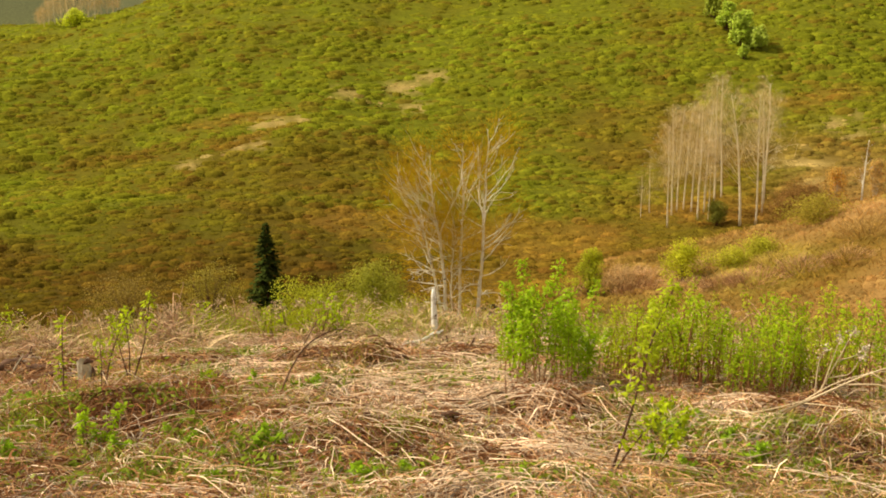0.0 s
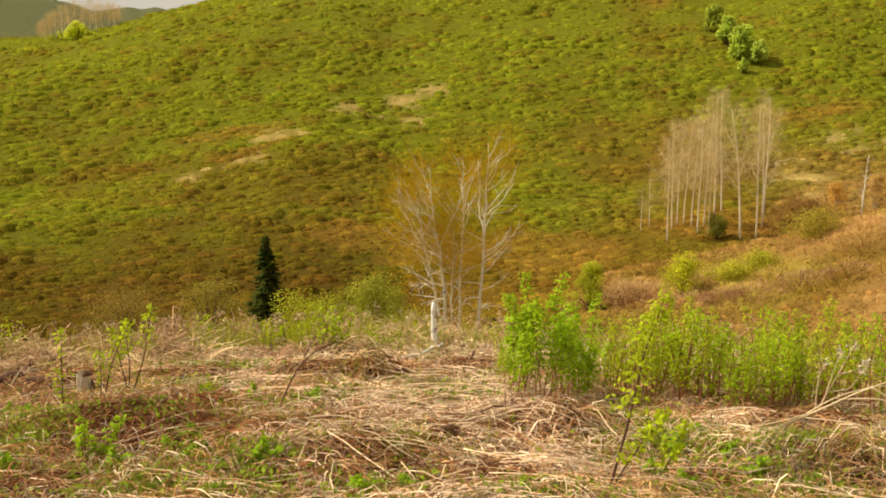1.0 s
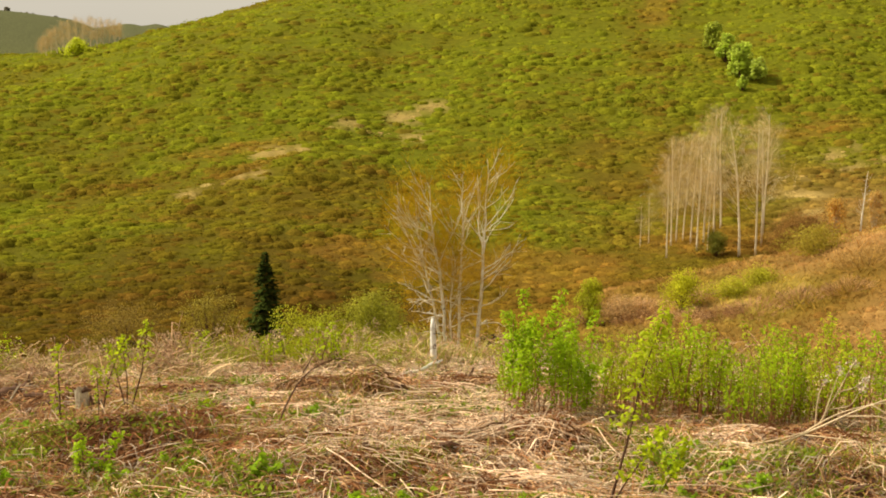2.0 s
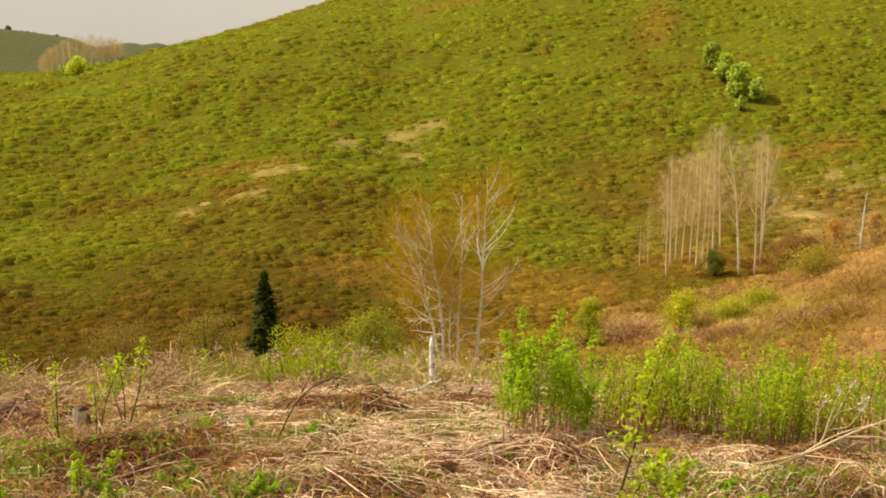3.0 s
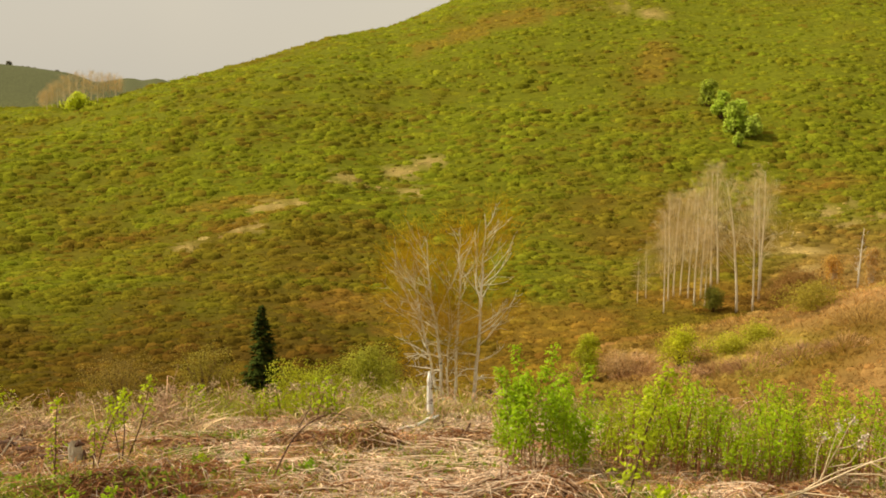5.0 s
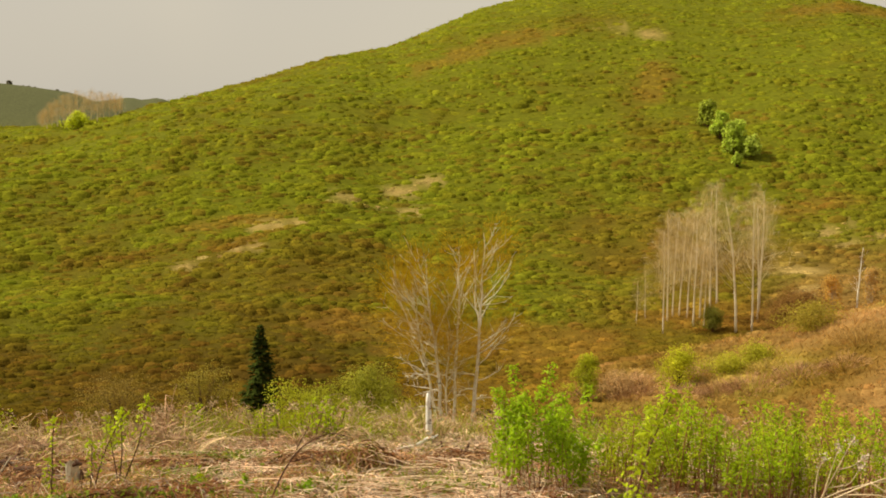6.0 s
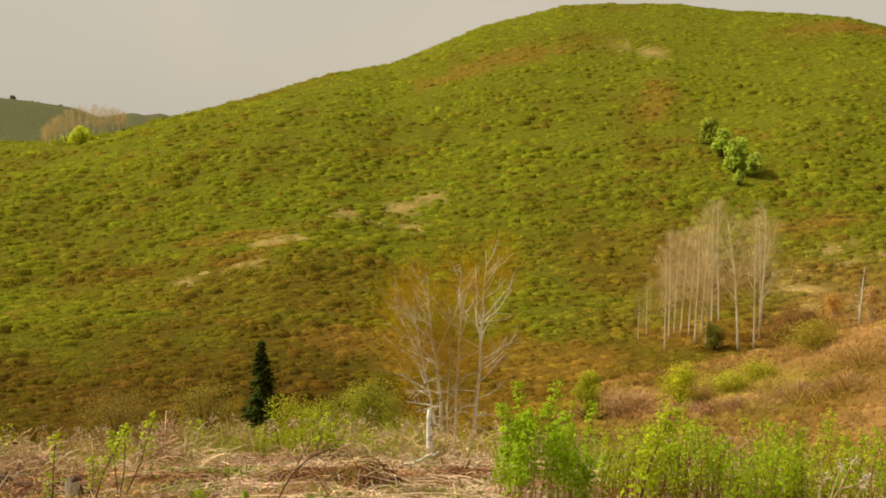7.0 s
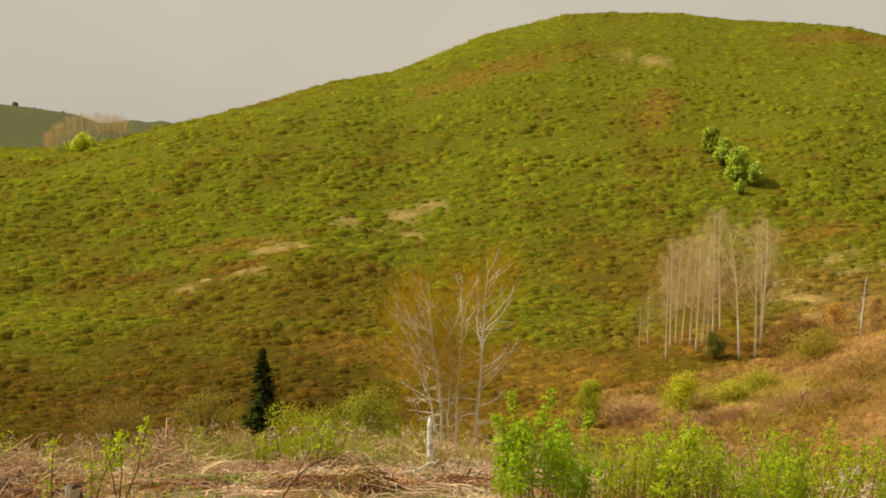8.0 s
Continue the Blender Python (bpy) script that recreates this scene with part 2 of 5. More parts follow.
def cover(x, y):
    """Colour of what grows there, with some cloud shade at the hill's left foot."""
    x, y = np.asarray(x, float), np.asarray(y, float)
    r = np.hypot(x, y)
    u = x / np.maximum(y, 1)
    g = smooth(-0.7, 0.7, waves(x, y, 26, 1) * 0.7 + waves(x, y, 6, 2) * 0.45 + smooth(90, 205, r) * 0.9 - 0.35)[:, None]
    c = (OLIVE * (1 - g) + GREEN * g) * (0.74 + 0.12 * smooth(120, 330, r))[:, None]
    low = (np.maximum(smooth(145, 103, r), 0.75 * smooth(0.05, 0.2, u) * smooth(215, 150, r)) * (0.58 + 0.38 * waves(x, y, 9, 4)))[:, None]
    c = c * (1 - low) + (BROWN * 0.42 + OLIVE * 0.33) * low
    # Left foot of the hill: dark scrub plus cloud shade worked into the colour.
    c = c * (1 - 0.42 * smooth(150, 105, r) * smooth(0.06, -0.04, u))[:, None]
    b = spots(x, y, BROWN_SPOTS)[:, None] * 0.45
    c = c * (1 - b) + BROWN * b
    straw = (smooth(0.1, 0.2, u) * smooth(105, 90, r) * (0.42 + 0.45 * waves(x, y, 6, 6)) + smooth(0.27, 0.36, u) * smooth(190, 140, r) * smooth(100, 115, r) * 0.45)[:, None]
    c = c * (1 - straw) + np.array([0.36, 0.205, 0.075]) * straw
    lime = (smooth(0.13, 0.2, u) * smooth(100, 90, r) * smooth(58, 72, r) * smooth(0.1, 0.6, waves(x, y, 7, 12)) * 0.45)[:, None]
    c = c * (1 - lime) + np.array([0.27, 0.26, 0.02]) * lime
    t = spots(x, y, TAN_SPOTS)[:, None]
    t = t * (0.78 + 0.5 * waves(x, y, 1.7, 5) + 0.3 * waves(x, y, 0.7, 8))[:, None].clip(0, 0.9)
    return c * (1 - t) + TAN * t


def make_ground():
    az = np.radians(np.concatenate([np.arange(-180, -30, 3.0), np.arange(-30, 30, 0.35), np.arange(30, 180, 3.0)]))
    rr = np.concatenate([[0.15, 0.4], np.geomspace(0.8, 20, 130), np.geomspace(20.5, 400, 120), np.geomspace(415, 4800, 60)])
    A, Rr = np.meshgrid(az, rr, indexing="ij")
    x, y = (np.sin(A) * Rr).ravel(), (np.cos(A) * Rr).ravel()
    v = np.stack([x, y, height(x, y)], 1)
    na, nr = A.shape
    i, j = np.meshgrid(np.arange(na), np.arange(nr - 1), indexing="ij")
    i2 = (i + 1) % na
    f = np.stack([i * nr + j, i2 * nr + j, i2 * nr + j + 1, i * nr + j + 1], -1).reshape(-1, 4)[:, ::-1]
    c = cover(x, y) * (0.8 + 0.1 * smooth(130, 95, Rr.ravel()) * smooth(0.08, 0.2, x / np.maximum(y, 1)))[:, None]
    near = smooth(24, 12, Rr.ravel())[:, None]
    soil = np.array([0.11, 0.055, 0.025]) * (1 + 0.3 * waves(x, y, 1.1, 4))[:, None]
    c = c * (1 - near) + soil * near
    # Far ridges turn paler and greyer, haze mixed into their ground colour.
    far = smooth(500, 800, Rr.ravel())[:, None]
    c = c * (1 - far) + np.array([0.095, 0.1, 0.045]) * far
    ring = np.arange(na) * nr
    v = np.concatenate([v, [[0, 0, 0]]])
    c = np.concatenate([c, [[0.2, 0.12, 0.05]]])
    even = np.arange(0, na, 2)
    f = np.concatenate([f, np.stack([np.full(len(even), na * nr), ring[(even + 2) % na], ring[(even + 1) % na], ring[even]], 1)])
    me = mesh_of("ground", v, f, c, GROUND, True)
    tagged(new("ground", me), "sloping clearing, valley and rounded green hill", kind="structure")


make_ground()


def make_hill_shrubs():
    """Low leafing scrub that covers the hill: rounded twiggy mounds, some still brown, with fine leaves over them."""
    n = 31500
    u = np.random.uniform(-0.44, 0.44, n)
    r = np.where(np.random.rand(n) < 0.62, np.sqrt(np.random.uniform(62 ** 2, 372 ** 2, n)), 60 + 170 * np.random.rand(n) ** 1.4)
    x, y = np.sin(np.arctan(u)) * r, np.cos(np.arctan(u)) * r
    bare = spots(x, y, TAN_SPOTS)
    keep = np.random.rand(n) > 0.6 * bare
    x, y, r, bare, u = x[keep], y[keep], r[keep], bare[keep], u[keep]
    n = len(x)
    size = np.random.lognormal(-0.22, 0.36, n).clip(0.35, 1.7) * (0.7 + 0.3 * smooth(70, 210, r)) * (1 - 0.5 * bare) * (1 - 0.4 * smooth(0.12, 0.25, u) * smooth(115, 95, r))
    tall = size * np.random.uniform(0.3, 0.75, n) * (0.9 + 0.35 * waves(x, y, 10, 7)) * (1 - 0.45 * smooth(240, 330, r))
    brown = (np.random.rand(n) < (0.2 + 0.25 * waves(x, y, 8, 17)) * (1 - 0.7 * smooth(220, 320, r)))[:, None]
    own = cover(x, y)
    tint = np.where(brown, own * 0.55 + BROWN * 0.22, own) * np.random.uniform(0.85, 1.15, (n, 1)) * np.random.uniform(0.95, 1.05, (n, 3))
    foot = np.stack([x, y, height(x, y) - 0.1], 1)
    sides = 6
    a = np.arange(sides) * 2 * math.pi / sides + np.random.uniform(0, 6, (n, 1))
    long = np.random.uniform(1.0, 1.5, (n, 1))
    rings = []
    for flare, lift in ((1.0, 0.0), (0.7, 0.72)):
        w = size[:, None] * flare * 0.9 * np.random.uniform(0.75, 1.2, (n, sides))
        rings.append(np.stack([foot[:, :1] + np.cos(a) * w * long, foot[:, 1:2] + np.sin(a) * w, foot[:, 2:] + 0.85 * tall[:, None] * lift * np.random.uniform(0.75, 1.2, (n, sides))], 2))
    rings[0][..., 2] = height(rings[0][..., 0], rings[0][..., 1]) - 0.12
    v = np.concatenate(rings + [(foot + np.stack([0 * tall, 0 * tall, tall * 0.88], 1))[:, None]], 1)
    per = 2 * sides + 1
    f = []
    for e in range(sides):
        f.append((e, (e + 1) % sides, sides + (e + 1) % sides, sides + e))
    for e in (0, 2, 4):
        f.append((sides + e, sides + e + 1, sides + (e + 2) % sides, 2 * sides))
    f = (np.array(f)[None] + np.arange(n)[:, None, None] * per).reshape(-1, 4)
    shade = 1.1 * tint[:, None] * np.random.uniform(0.9, 1.1, (n, per, 1))
    tagged(new("hillside_mounds", mesh_of("hillside_mounds", v.reshape(-1, 3), f, shade.reshape(-1, 3), MOUND, True)), "rounded twiggy mounds of scrub on the hillside", "shrubs", kind="stuff")
    # leaves over them
    k = 9
    d = np.random.normal(size=(n, k, 3))
    d[..., 2] = np.abs(d[..., 2]) * 0.9 + 0.15
    d /= np.linalg.norm(d, axis=2, keepdims=True)
    rad = np.random.uniform(0.8, 1.4, (n, k, 1))
    c = foot[:, None] + d * rad * np.stack([size * long[:, 0], size, tall], 1)[:, None]
    nor = d + np.random.normal(size=d.shape) * 0.3 + np.array([0, 0, 0.3])
    s = (size[:, None] * np.random.uniform(0.1, 0.26, (n, k))).ravel()
    t = (1.25 * tint[:, None] * np.random.uniform(0.85, 1.2, (n, k, 1))).reshape(-1, 3)
    some = np.random.rand(n * k) < np.repeat((1 - 0.4 * smooth(150, 240, r)) * np.where(brown[:, 0], 0.5, 1), k)
    v, f, t = flakes(c.reshape(-1, 3)[some], nor.reshape(-1, 3)[some], s[some], t[some])
    # low growth between them
    m = 50000
    u = np.random.uniform(-0.44, 0.44, m)
    r = np.where(np.random.rand(m) < 0.55, np.sqrt(np.random.uniform(100 ** 2, 360 ** 2, m)), 56 + 150 * np.random.rand(m) ** 1.3)
    x, y = np.sin(np.arctan(u)) * r, np.cos(np.arctan(u)) * r
    small = np.random.uniform(0.5, 1.0, m) * (0.12 + 0.0008 * r)
    c = np.stack([x, y, height(x, y) + small * np.random.uniform(0.05, 0.4, m)], 1)
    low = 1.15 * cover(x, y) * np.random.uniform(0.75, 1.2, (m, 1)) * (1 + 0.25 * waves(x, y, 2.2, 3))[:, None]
    v2, f2, t2 = flakes(c, np.random.normal(size=(m, 3)) * 0.3 + np.array([-0.1, -0.2, 0.9]), small, low, 1.8)
    v, f, t = joined([(v, f, t), (v2, f2, t2)])
    tagged(new("hillside_scrub", mesh_of("hillside_scrub", v, f, t, SHRUB)), "low green and brown scrub covering the hillside", "shrubs", kind="stuff")


def make_valley_grass():
    """Rough tussocky grass on the spur and the valley's floor."""
    np.random.seed(21)
    n = 52000
    u = np.random.uniform(-0.46, 0.46, n)
    r = 56 + 90 * np.random.rand(n) ** 1.1
    keep = np.random.rand(n) < 0.25 + 0.75 * smooth(0.02, 0.15, u)
    u, r = u[keep], r[keep]
    n = len(u)
    x, y = np.sin(np.arctan(u)) * r, np.cos(np.arctan(u)) * r
    ln = np.random.uniform(0.15, 0.5, n) * (0.8 + 0.5 * waves(x, y, 3, 3))
    a = np.random.uniform(0, 6.3, n)
    s = np.linspace(0, 1, 3)[None]
    out = np.random.uniform(0.3, 1.5, n)[:, None] * s ** 1.3 * ln[:, None]
    path = np.stack([x[:, None] + np.cos(a)[:, None] * out, y[:, None] + np.sin(a)[:, None] * out, height(x, y)[:, None] - 0.03 + ln[:, None] * s], 2)
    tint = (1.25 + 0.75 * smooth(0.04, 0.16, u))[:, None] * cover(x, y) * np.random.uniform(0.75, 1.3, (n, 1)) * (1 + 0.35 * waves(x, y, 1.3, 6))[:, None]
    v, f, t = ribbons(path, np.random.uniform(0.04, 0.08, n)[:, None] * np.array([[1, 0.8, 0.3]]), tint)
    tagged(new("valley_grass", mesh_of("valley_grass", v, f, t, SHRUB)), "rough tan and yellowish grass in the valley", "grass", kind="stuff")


make_hill_shrubs()
make_valley_grass()


# ---- the trees of the valley ----
def wander(start, way, length, steps, bend=0.12, lift=0.0, droop=0.0):
    """A crooked path from a start."""
    p, d = [np.array(start, float)], np.array(way, float)
    d /= np.linalg.norm(d)
    for i in range(steps):
        d = d + np.random.normal(size=3) * bend + np.array([0, 0, lift - droop * i / steps])
        d /= np.linalg.norm(d)
        p.append(p[-1] + d * length / steps)
    return np.array(p)


BRANCH = material("pale_branch", (0.68, 0.57, 0.34), rough=0.8, vary=0.2, size=2.0, fine=20)
BRANCH_WHITE = material("white_branch", (0.88, 0.84, 0.74), rough=0.8, vary=0.15, size=2.0, fine=20)


def limb_tree(spec, bark, twig_tint, limbs, limb_len, twigs, seed, name, label, base, twig_size=0.5, first=0.25, spread=0.8, haze=0, rise=0.5, apart=True, pale=0.1):
    """A bare tree: spec lists stems as (dx, dy, lean x, lean y, height, radius)."""
    np.random.seed(seed)
    tree = tagged(new(name), label, "tree")
    tree.location = base
    small = []
    tips = []
    for dx, dy, lx, ly, h, rad in spec:
        path = wander((dx, dy, -0.3), (lx, ly, 1), h, 12, 0.017, 0.02)
        part_of("trunk", mesh_of("trunk", *tube(path, np.linspace(1, 0.09, 13) ** 0.8 * rad * 1.2, 8), bark, True), tree)
        for q in range(limbs):
            f = first + (0.97 - first) * (q + np.random.rand()) / limbs
            i = min(int(f * 12), 11)
            st = path[i] + (path[i + 1] - path[i]) * (f * 12 - i)
            a = np.random.uniform(0, 2 * math.pi)
            ln = limb_len * (1.25 - f) * np.random.uniform(0.6, 1.25)
            lp = wander(st, (math.cos(a) * spread, math.sin(a) * spread, rise + 0.5 * f), ln, 7, 0.11, 0.05)
            limb = tube(lp, np.linspace(0.3, 0.07, 8) * rad * (1.15 - 0.7 * f), 5, (0.6, 0.56, 0.48))
            if apart:
                part_of("branch", mesh_of("branch", *limb, BRANCH_WHITE if bark == BARK_WHITE else BRANCH, True), tree)
            else:
                small.append(limb)
            for w in range(4):
                j = np.random.randint(2, 8)
                b = np.random.normal(size=3) * 0.7 + (lp[min(j, 7)] - lp[j - 1]) / ln * 7 * 0.8 + np.array([0, 0, 0.25])
                sp = wander(lp[j], b, ln * np.random.uniform(0.25, 0.5), 4, 0.2, 0.05)
                small.append(tube(sp, np.linspace(0.13, 0.05, 5) * rad * (1.1 - 0.6 * f), 3, (0.55, 0.5, 0.42)))
                tips.append(sp)
            tips.append(lp)
    lm = joined(small)
    part_of("branchwork", mesh_of("branchwork", *lm, BRANCH_WHITE if bark == BARK_WHITE else BRANCH, True), tree, "bare pale side branches")["kind"] = "stuff"
    # fine twigs and buds round the branches
    starts, ways = [], []
    for q in range(twigs):
        p = tips[np.random.randint(len(tips))]
        j = np.random.randint(1, len(p))
        starts.append(p[j] + np.random.normal(size=3) * haze)
        ways.append((p[j] - p[j - 1]) / np.linalg.norm(p[j] - p[j - 1]) + np.random.normal(size=3) * 0.55)
    starts, ways = np.array(starts), np.array(ways)
    ways /= np.linalg.norm(ways, axis=1, keepdims=True)
    ln = np.random.uniform(0.5, 1.3, (twigs, 1)) * twig_size
    s = np.linspace(0, 1, 3)[None, :, None]
    paths = starts[:, None] + ways[:, None] * ln[:, None] * s + np.array([0, 0, -0.25]) * (s ** 2) * ln[:, None]
    tint = np.where(np.random.rand(twigs, 1) < pale, np.array([0.8, 0.74, 0.6]), np.array(twig_tint)) * np.random.uniform(0.7, 1.3, (twigs, 1))
    rb = ribbons(paths, np.linspace(1.2, 0.6, 3)[None] * np.full((twigs, 1), 0.0048 * (1 + twig_size)), tint)
    part_of("twig_haze", mesh_of("twig_haze", *rb, TWIG), tree, "haze of fine budding twigs")["kind"] = "stuff"
    return tree


def stand(x, y, down=0.0):
    return (x, y, float(height(np.array([x]), np.array([y]))[0]) - down)


def make_birch_clump(x, y):
    """Several slender birch stems from one stool, with forked tops, long outward limbs and a haze of budding twigs."""
    np.random.seed(4)
    tree = tagged(new("birch_tree"), "leafless white birch clump with orange-brown buds", "tree")
    tree.location = stand(x, y)
    # each stem: way-points (x, y, z), radius at the foot, fork (height share, sideways)
    stems = [([(0.5, 0, -0.3), (0.75, 0.1, 3.5), (0.95, 0.1, 7), (1.1, 0.1, 10.2), (1.15, 0.1, 13.5)], 0.14, 0.55, 0.9),
             ([(-0.55, 0.2, -0.3), (-0.45, 0.2, 4), (-0.3, 0.1, 8), (-0.25, 0, 10.0), (-0.35, 0, 12.6)], 0.11, 0.62, -0.8),
             ([(-1.1, 0, -0.3), (-1.3, -0.1, 3.5), (-1.75, -0.2, 7), (-2.1, -0.3, 9.2), (-2.3, -0.3, 12.0)], 0.125, 0.5, 0.7),
             ([(-1.25, 0.3, -0.3), (-1.75, 0.5, 3), (-2.35, 0.7, 5.8), (-2.9, 0.8, 8), (-3.15, 0.8, 10.2)], 0.11, 0.6, -0.6),
             ([(-0.85, -0.4, -0.3), (-0.95, -0.5, 3), (-1.0, -0.8, 6), (-0.8, -1.0, 8.8)], 0.06, 0.6, 0.5)]
    small, tips = [], []

    def limb(st, way, ln, rad, rise):
        lp = wander(st, way, ln, 8, 0.13, rise)
        part_of("branch", mesh_of("branch", *tube(lp, np.linspace(1, 0.25, 9) * rad, 5), BRANCH_WHITE, True), tree)
        for w in range(4):
            j = np.random.randint(2, 8)
            b = (lp[j + 1] - lp[j - 1]) / ln * 4 + np.random.normal(size=3) * 0.55 + np.array([0, 0, 0.2])
            sp = wander(lp[j], b, ln * np.random.uniform(0.25, 0.5), 4, 0.18, 0.05)
            small.append(tube(sp, np.linspace(0.42, 0.14, 5) * rad, 3, (0.6, 0.55, 0.45)))
            tips.append(sp)
        tips.append(lp)

    for pts, rad, fork, side in stems:
        pts = np.array(pts)
        q = np.linspace(0, len(pts) - 1, 15)
        path = np.stack([np.interp(q, np.arange(len(pts)), pts[:, e]) for e in range(3)], 1)
        for _ in range(2):
            path[1:-1] = (path[:-2] + 2 * path[1:-1] + path[2:]) / 4
        path[1:-1, :2] += np.random.normal(size=(13, 2)) * 0.045
        h = path[-1, 2]
        part_of("trunk", mesh_of("trunk", *tube(path, np.linspace(1, 0.05, 15) ** 0.85 * rad, 8), BARK_WHITE, True), tree)
        tips.append(path[9:])
        # the second leader of the fork
        st = path[int(fork * 14)]
        limb(st, (side * 0.2, np.random.normal() * 0.12, 1), (h - st[2]) * 0.88, rad * 0.45, 0.05)
        out = math.atan2(path[7, 1], path[7, 0] + 0.75) if abs(path[7, 0] + 0.75) > 0.5 else None
        for k in range(22):
            f = 0.2 + 0.76 * (k + np.random.rand()) / 22
            i = min(int(f * 14), 13)
            st = path[i] + (path[i + 1] - path[i]) * (f * 14 - i)
            a = np.random.uniform(0, 2 * math.pi) if out is None or np.random.rand() < 0.4 else out + np.random.normal() * 0.6
            ln = (0.7 + 2.6 * math.sin(math.pi * min(1, (1.06 - f) / 0.95)) ** 0.9) * np.random.uniform(0.65, 1.15) * (0.75 if out is None else 1)
            limb(st, (math.cos(a), math.sin(a), 0.1 + 0.85 * f), ln, rad * (0.38 - 0.2 * f), 0.06 - 0.1 * (f < 0.35))
    part_of("branchwork", mesh_of("branchwork", *joined(small), BRANCH_WHITE, True), tree, "bare white side branches")["kind"] = "stuff"
    n = 15000
    starts, ways = [], []
    for q in range(n):
        p = tips[np.random.randint(len(tips))]
        j = np.random.randint(len(p) // 2, len(p))
        if np.random.rand() > 0.25 + 0.75 * smooth(3.0, 8.0, p[j][2]):
            continue
        starts.append(p[j] + np.random.normal(size=3) * 0.4)
        ways.append((p[j] - p[j - 1]) / np.linalg.norm(p[j] - p[j - 1]) + np.random.normal(size=3) * 0.5 + np.array([0, 0, 0.15]))
    n = len(starts)
    starts, ways = np.array(starts), np.array(ways)
    ways /= np.linalg.norm(ways, axis=1, keepdims=True)
    ln = np.random.uniform(0.4, 1.1, (n, 1))
    t = np.linspace(0, 1, 3)[None, :, None]
    paths = starts[:, None] + ways[:, None] * ln[:, None] * t + np.array([0, 0, -0.2]) * t ** 2 * ln[:, None]
    tint = np.array([0.48, 0.3, 0.01]) * np.random.uniform(0.7, 1.3, (n, 1))
    part_of("twig_haze", mesh_of("twig_haze", *ribbons(paths, np.array([[0.012, 0.011, 0.008]]) * np.ones((n, 1)), tint), TWIG), tree, "haze of fine orange-brown budding twigs")["kind"] = "stuff"


make_birch_clump(1.5, 66)
for i, (x, y, h, rad) in enumerate([(25.7, 125.2, 12.4, 0.075), (27.0, 129.3, 13.2, 0.08), (28.2, 132, 13.2, 0.08), (29.2, 133, 12.6, 0.07), (29.7, 131, 13.2, 0.08), (29.3, 126, 13.8, 0.09), (31.0, 130, 14, 0.09), (30.4, 125.4, 10, 0.055),
                                     (33.9, 137, 15.4, 0.1), (35.0, 138, 15.8, 0.1), (33.5, 123.2, 15.6, 0.13), (35.4, 123.6, 15.2, 0.1), (39.0, 133.5, 15.6, 0.11), (37.6, 129, 14.5, 0.09), (23.4, 129.5, 5.5, 0.04), (24.9, 132, 6.2, 0.045)]):
    tagged(limb_tree([(0, 0, np.random.uniform(-0.02, 0.02), 0, h * 0.97, rad)], BARK_GREY, (0.62, 0.46, 0.2), 26 if h > 8 else 12, h * (0.24 if x < 33 else 0.34), 1500 if h > 8 else 200, 20 + i, "aspen_tree",
                     "tall bare pale-barked tree in a small stand" if h > 8 else "thin bare pale sapling beside the stand", stand(x, y), 0.9, 0.32, 0.8, 0.3, 0.6), group="stand of bare trees")


def make_spruce(x, y, h):
    np.random.seed(77)
    tree = tagged(new("spruce_tree"), "dark green narrow conical spruce", "tree")
    tree.location = stand(x, y)
    part_of("trunk", mesh_of("trunk", *tube(wander((0, 0, -0.3), (0, 0, 1), h + 0.2, 8, 0.008), np.linspace(0.13, 0.012, 9), 7), BARK_DARK, True), tree)
    paths, wid = [], []
    for q in range(560):
        f = np.random.rand() ** 0.9
        z = 0.3 + f * (h - 0.3)
        ln = (1 - f) ** 0.85 * h * 0.26 * np.random.uniform(0.55, 1.1) + 0.1
        a = np.random.uniform(0, 2 * math.pi)
        s = np.linspace(0, 1, 5)
        p = np.stack([np.cos(a) * ln * s, np.sin(a) * ln * s, z - 0.45 * ln * s + 0.3 * ln * s ** 2.5], 1)
        for w in range(9):
            j = np.random.uniform(0.15, 1)
            c = np.array([np.interp(j, s, p[:, e]) for e in range(3)])
            b = a + np.random.uniform(-1.1, 1.1)
            l2 = 0.28 * (1.25 - 0.5 * j) * (0.5 + ln / 1.3)
            paths.append(c + np.stack([np.cos(b) * l2 * s, np.sin(b) * l2 * s, -0.35 * l2 * s], 1))
            wid.append(np.array([0.5, 1, 0.9, 0.6, 0.1]) * 0.14)
    v, f, t = ribbons(np.array(paths), np.array(wid), np.full((len(paths), 3), 0.1), np.array([0, 0, 1.0]) + np.random.normal(size=(len(paths), 1, 3)) * 0.4)
    part_of("crown", mesh_of("crown", v, f, t, NEEDLE), tree)


make_spruce(-12.7, 78, 7.9)


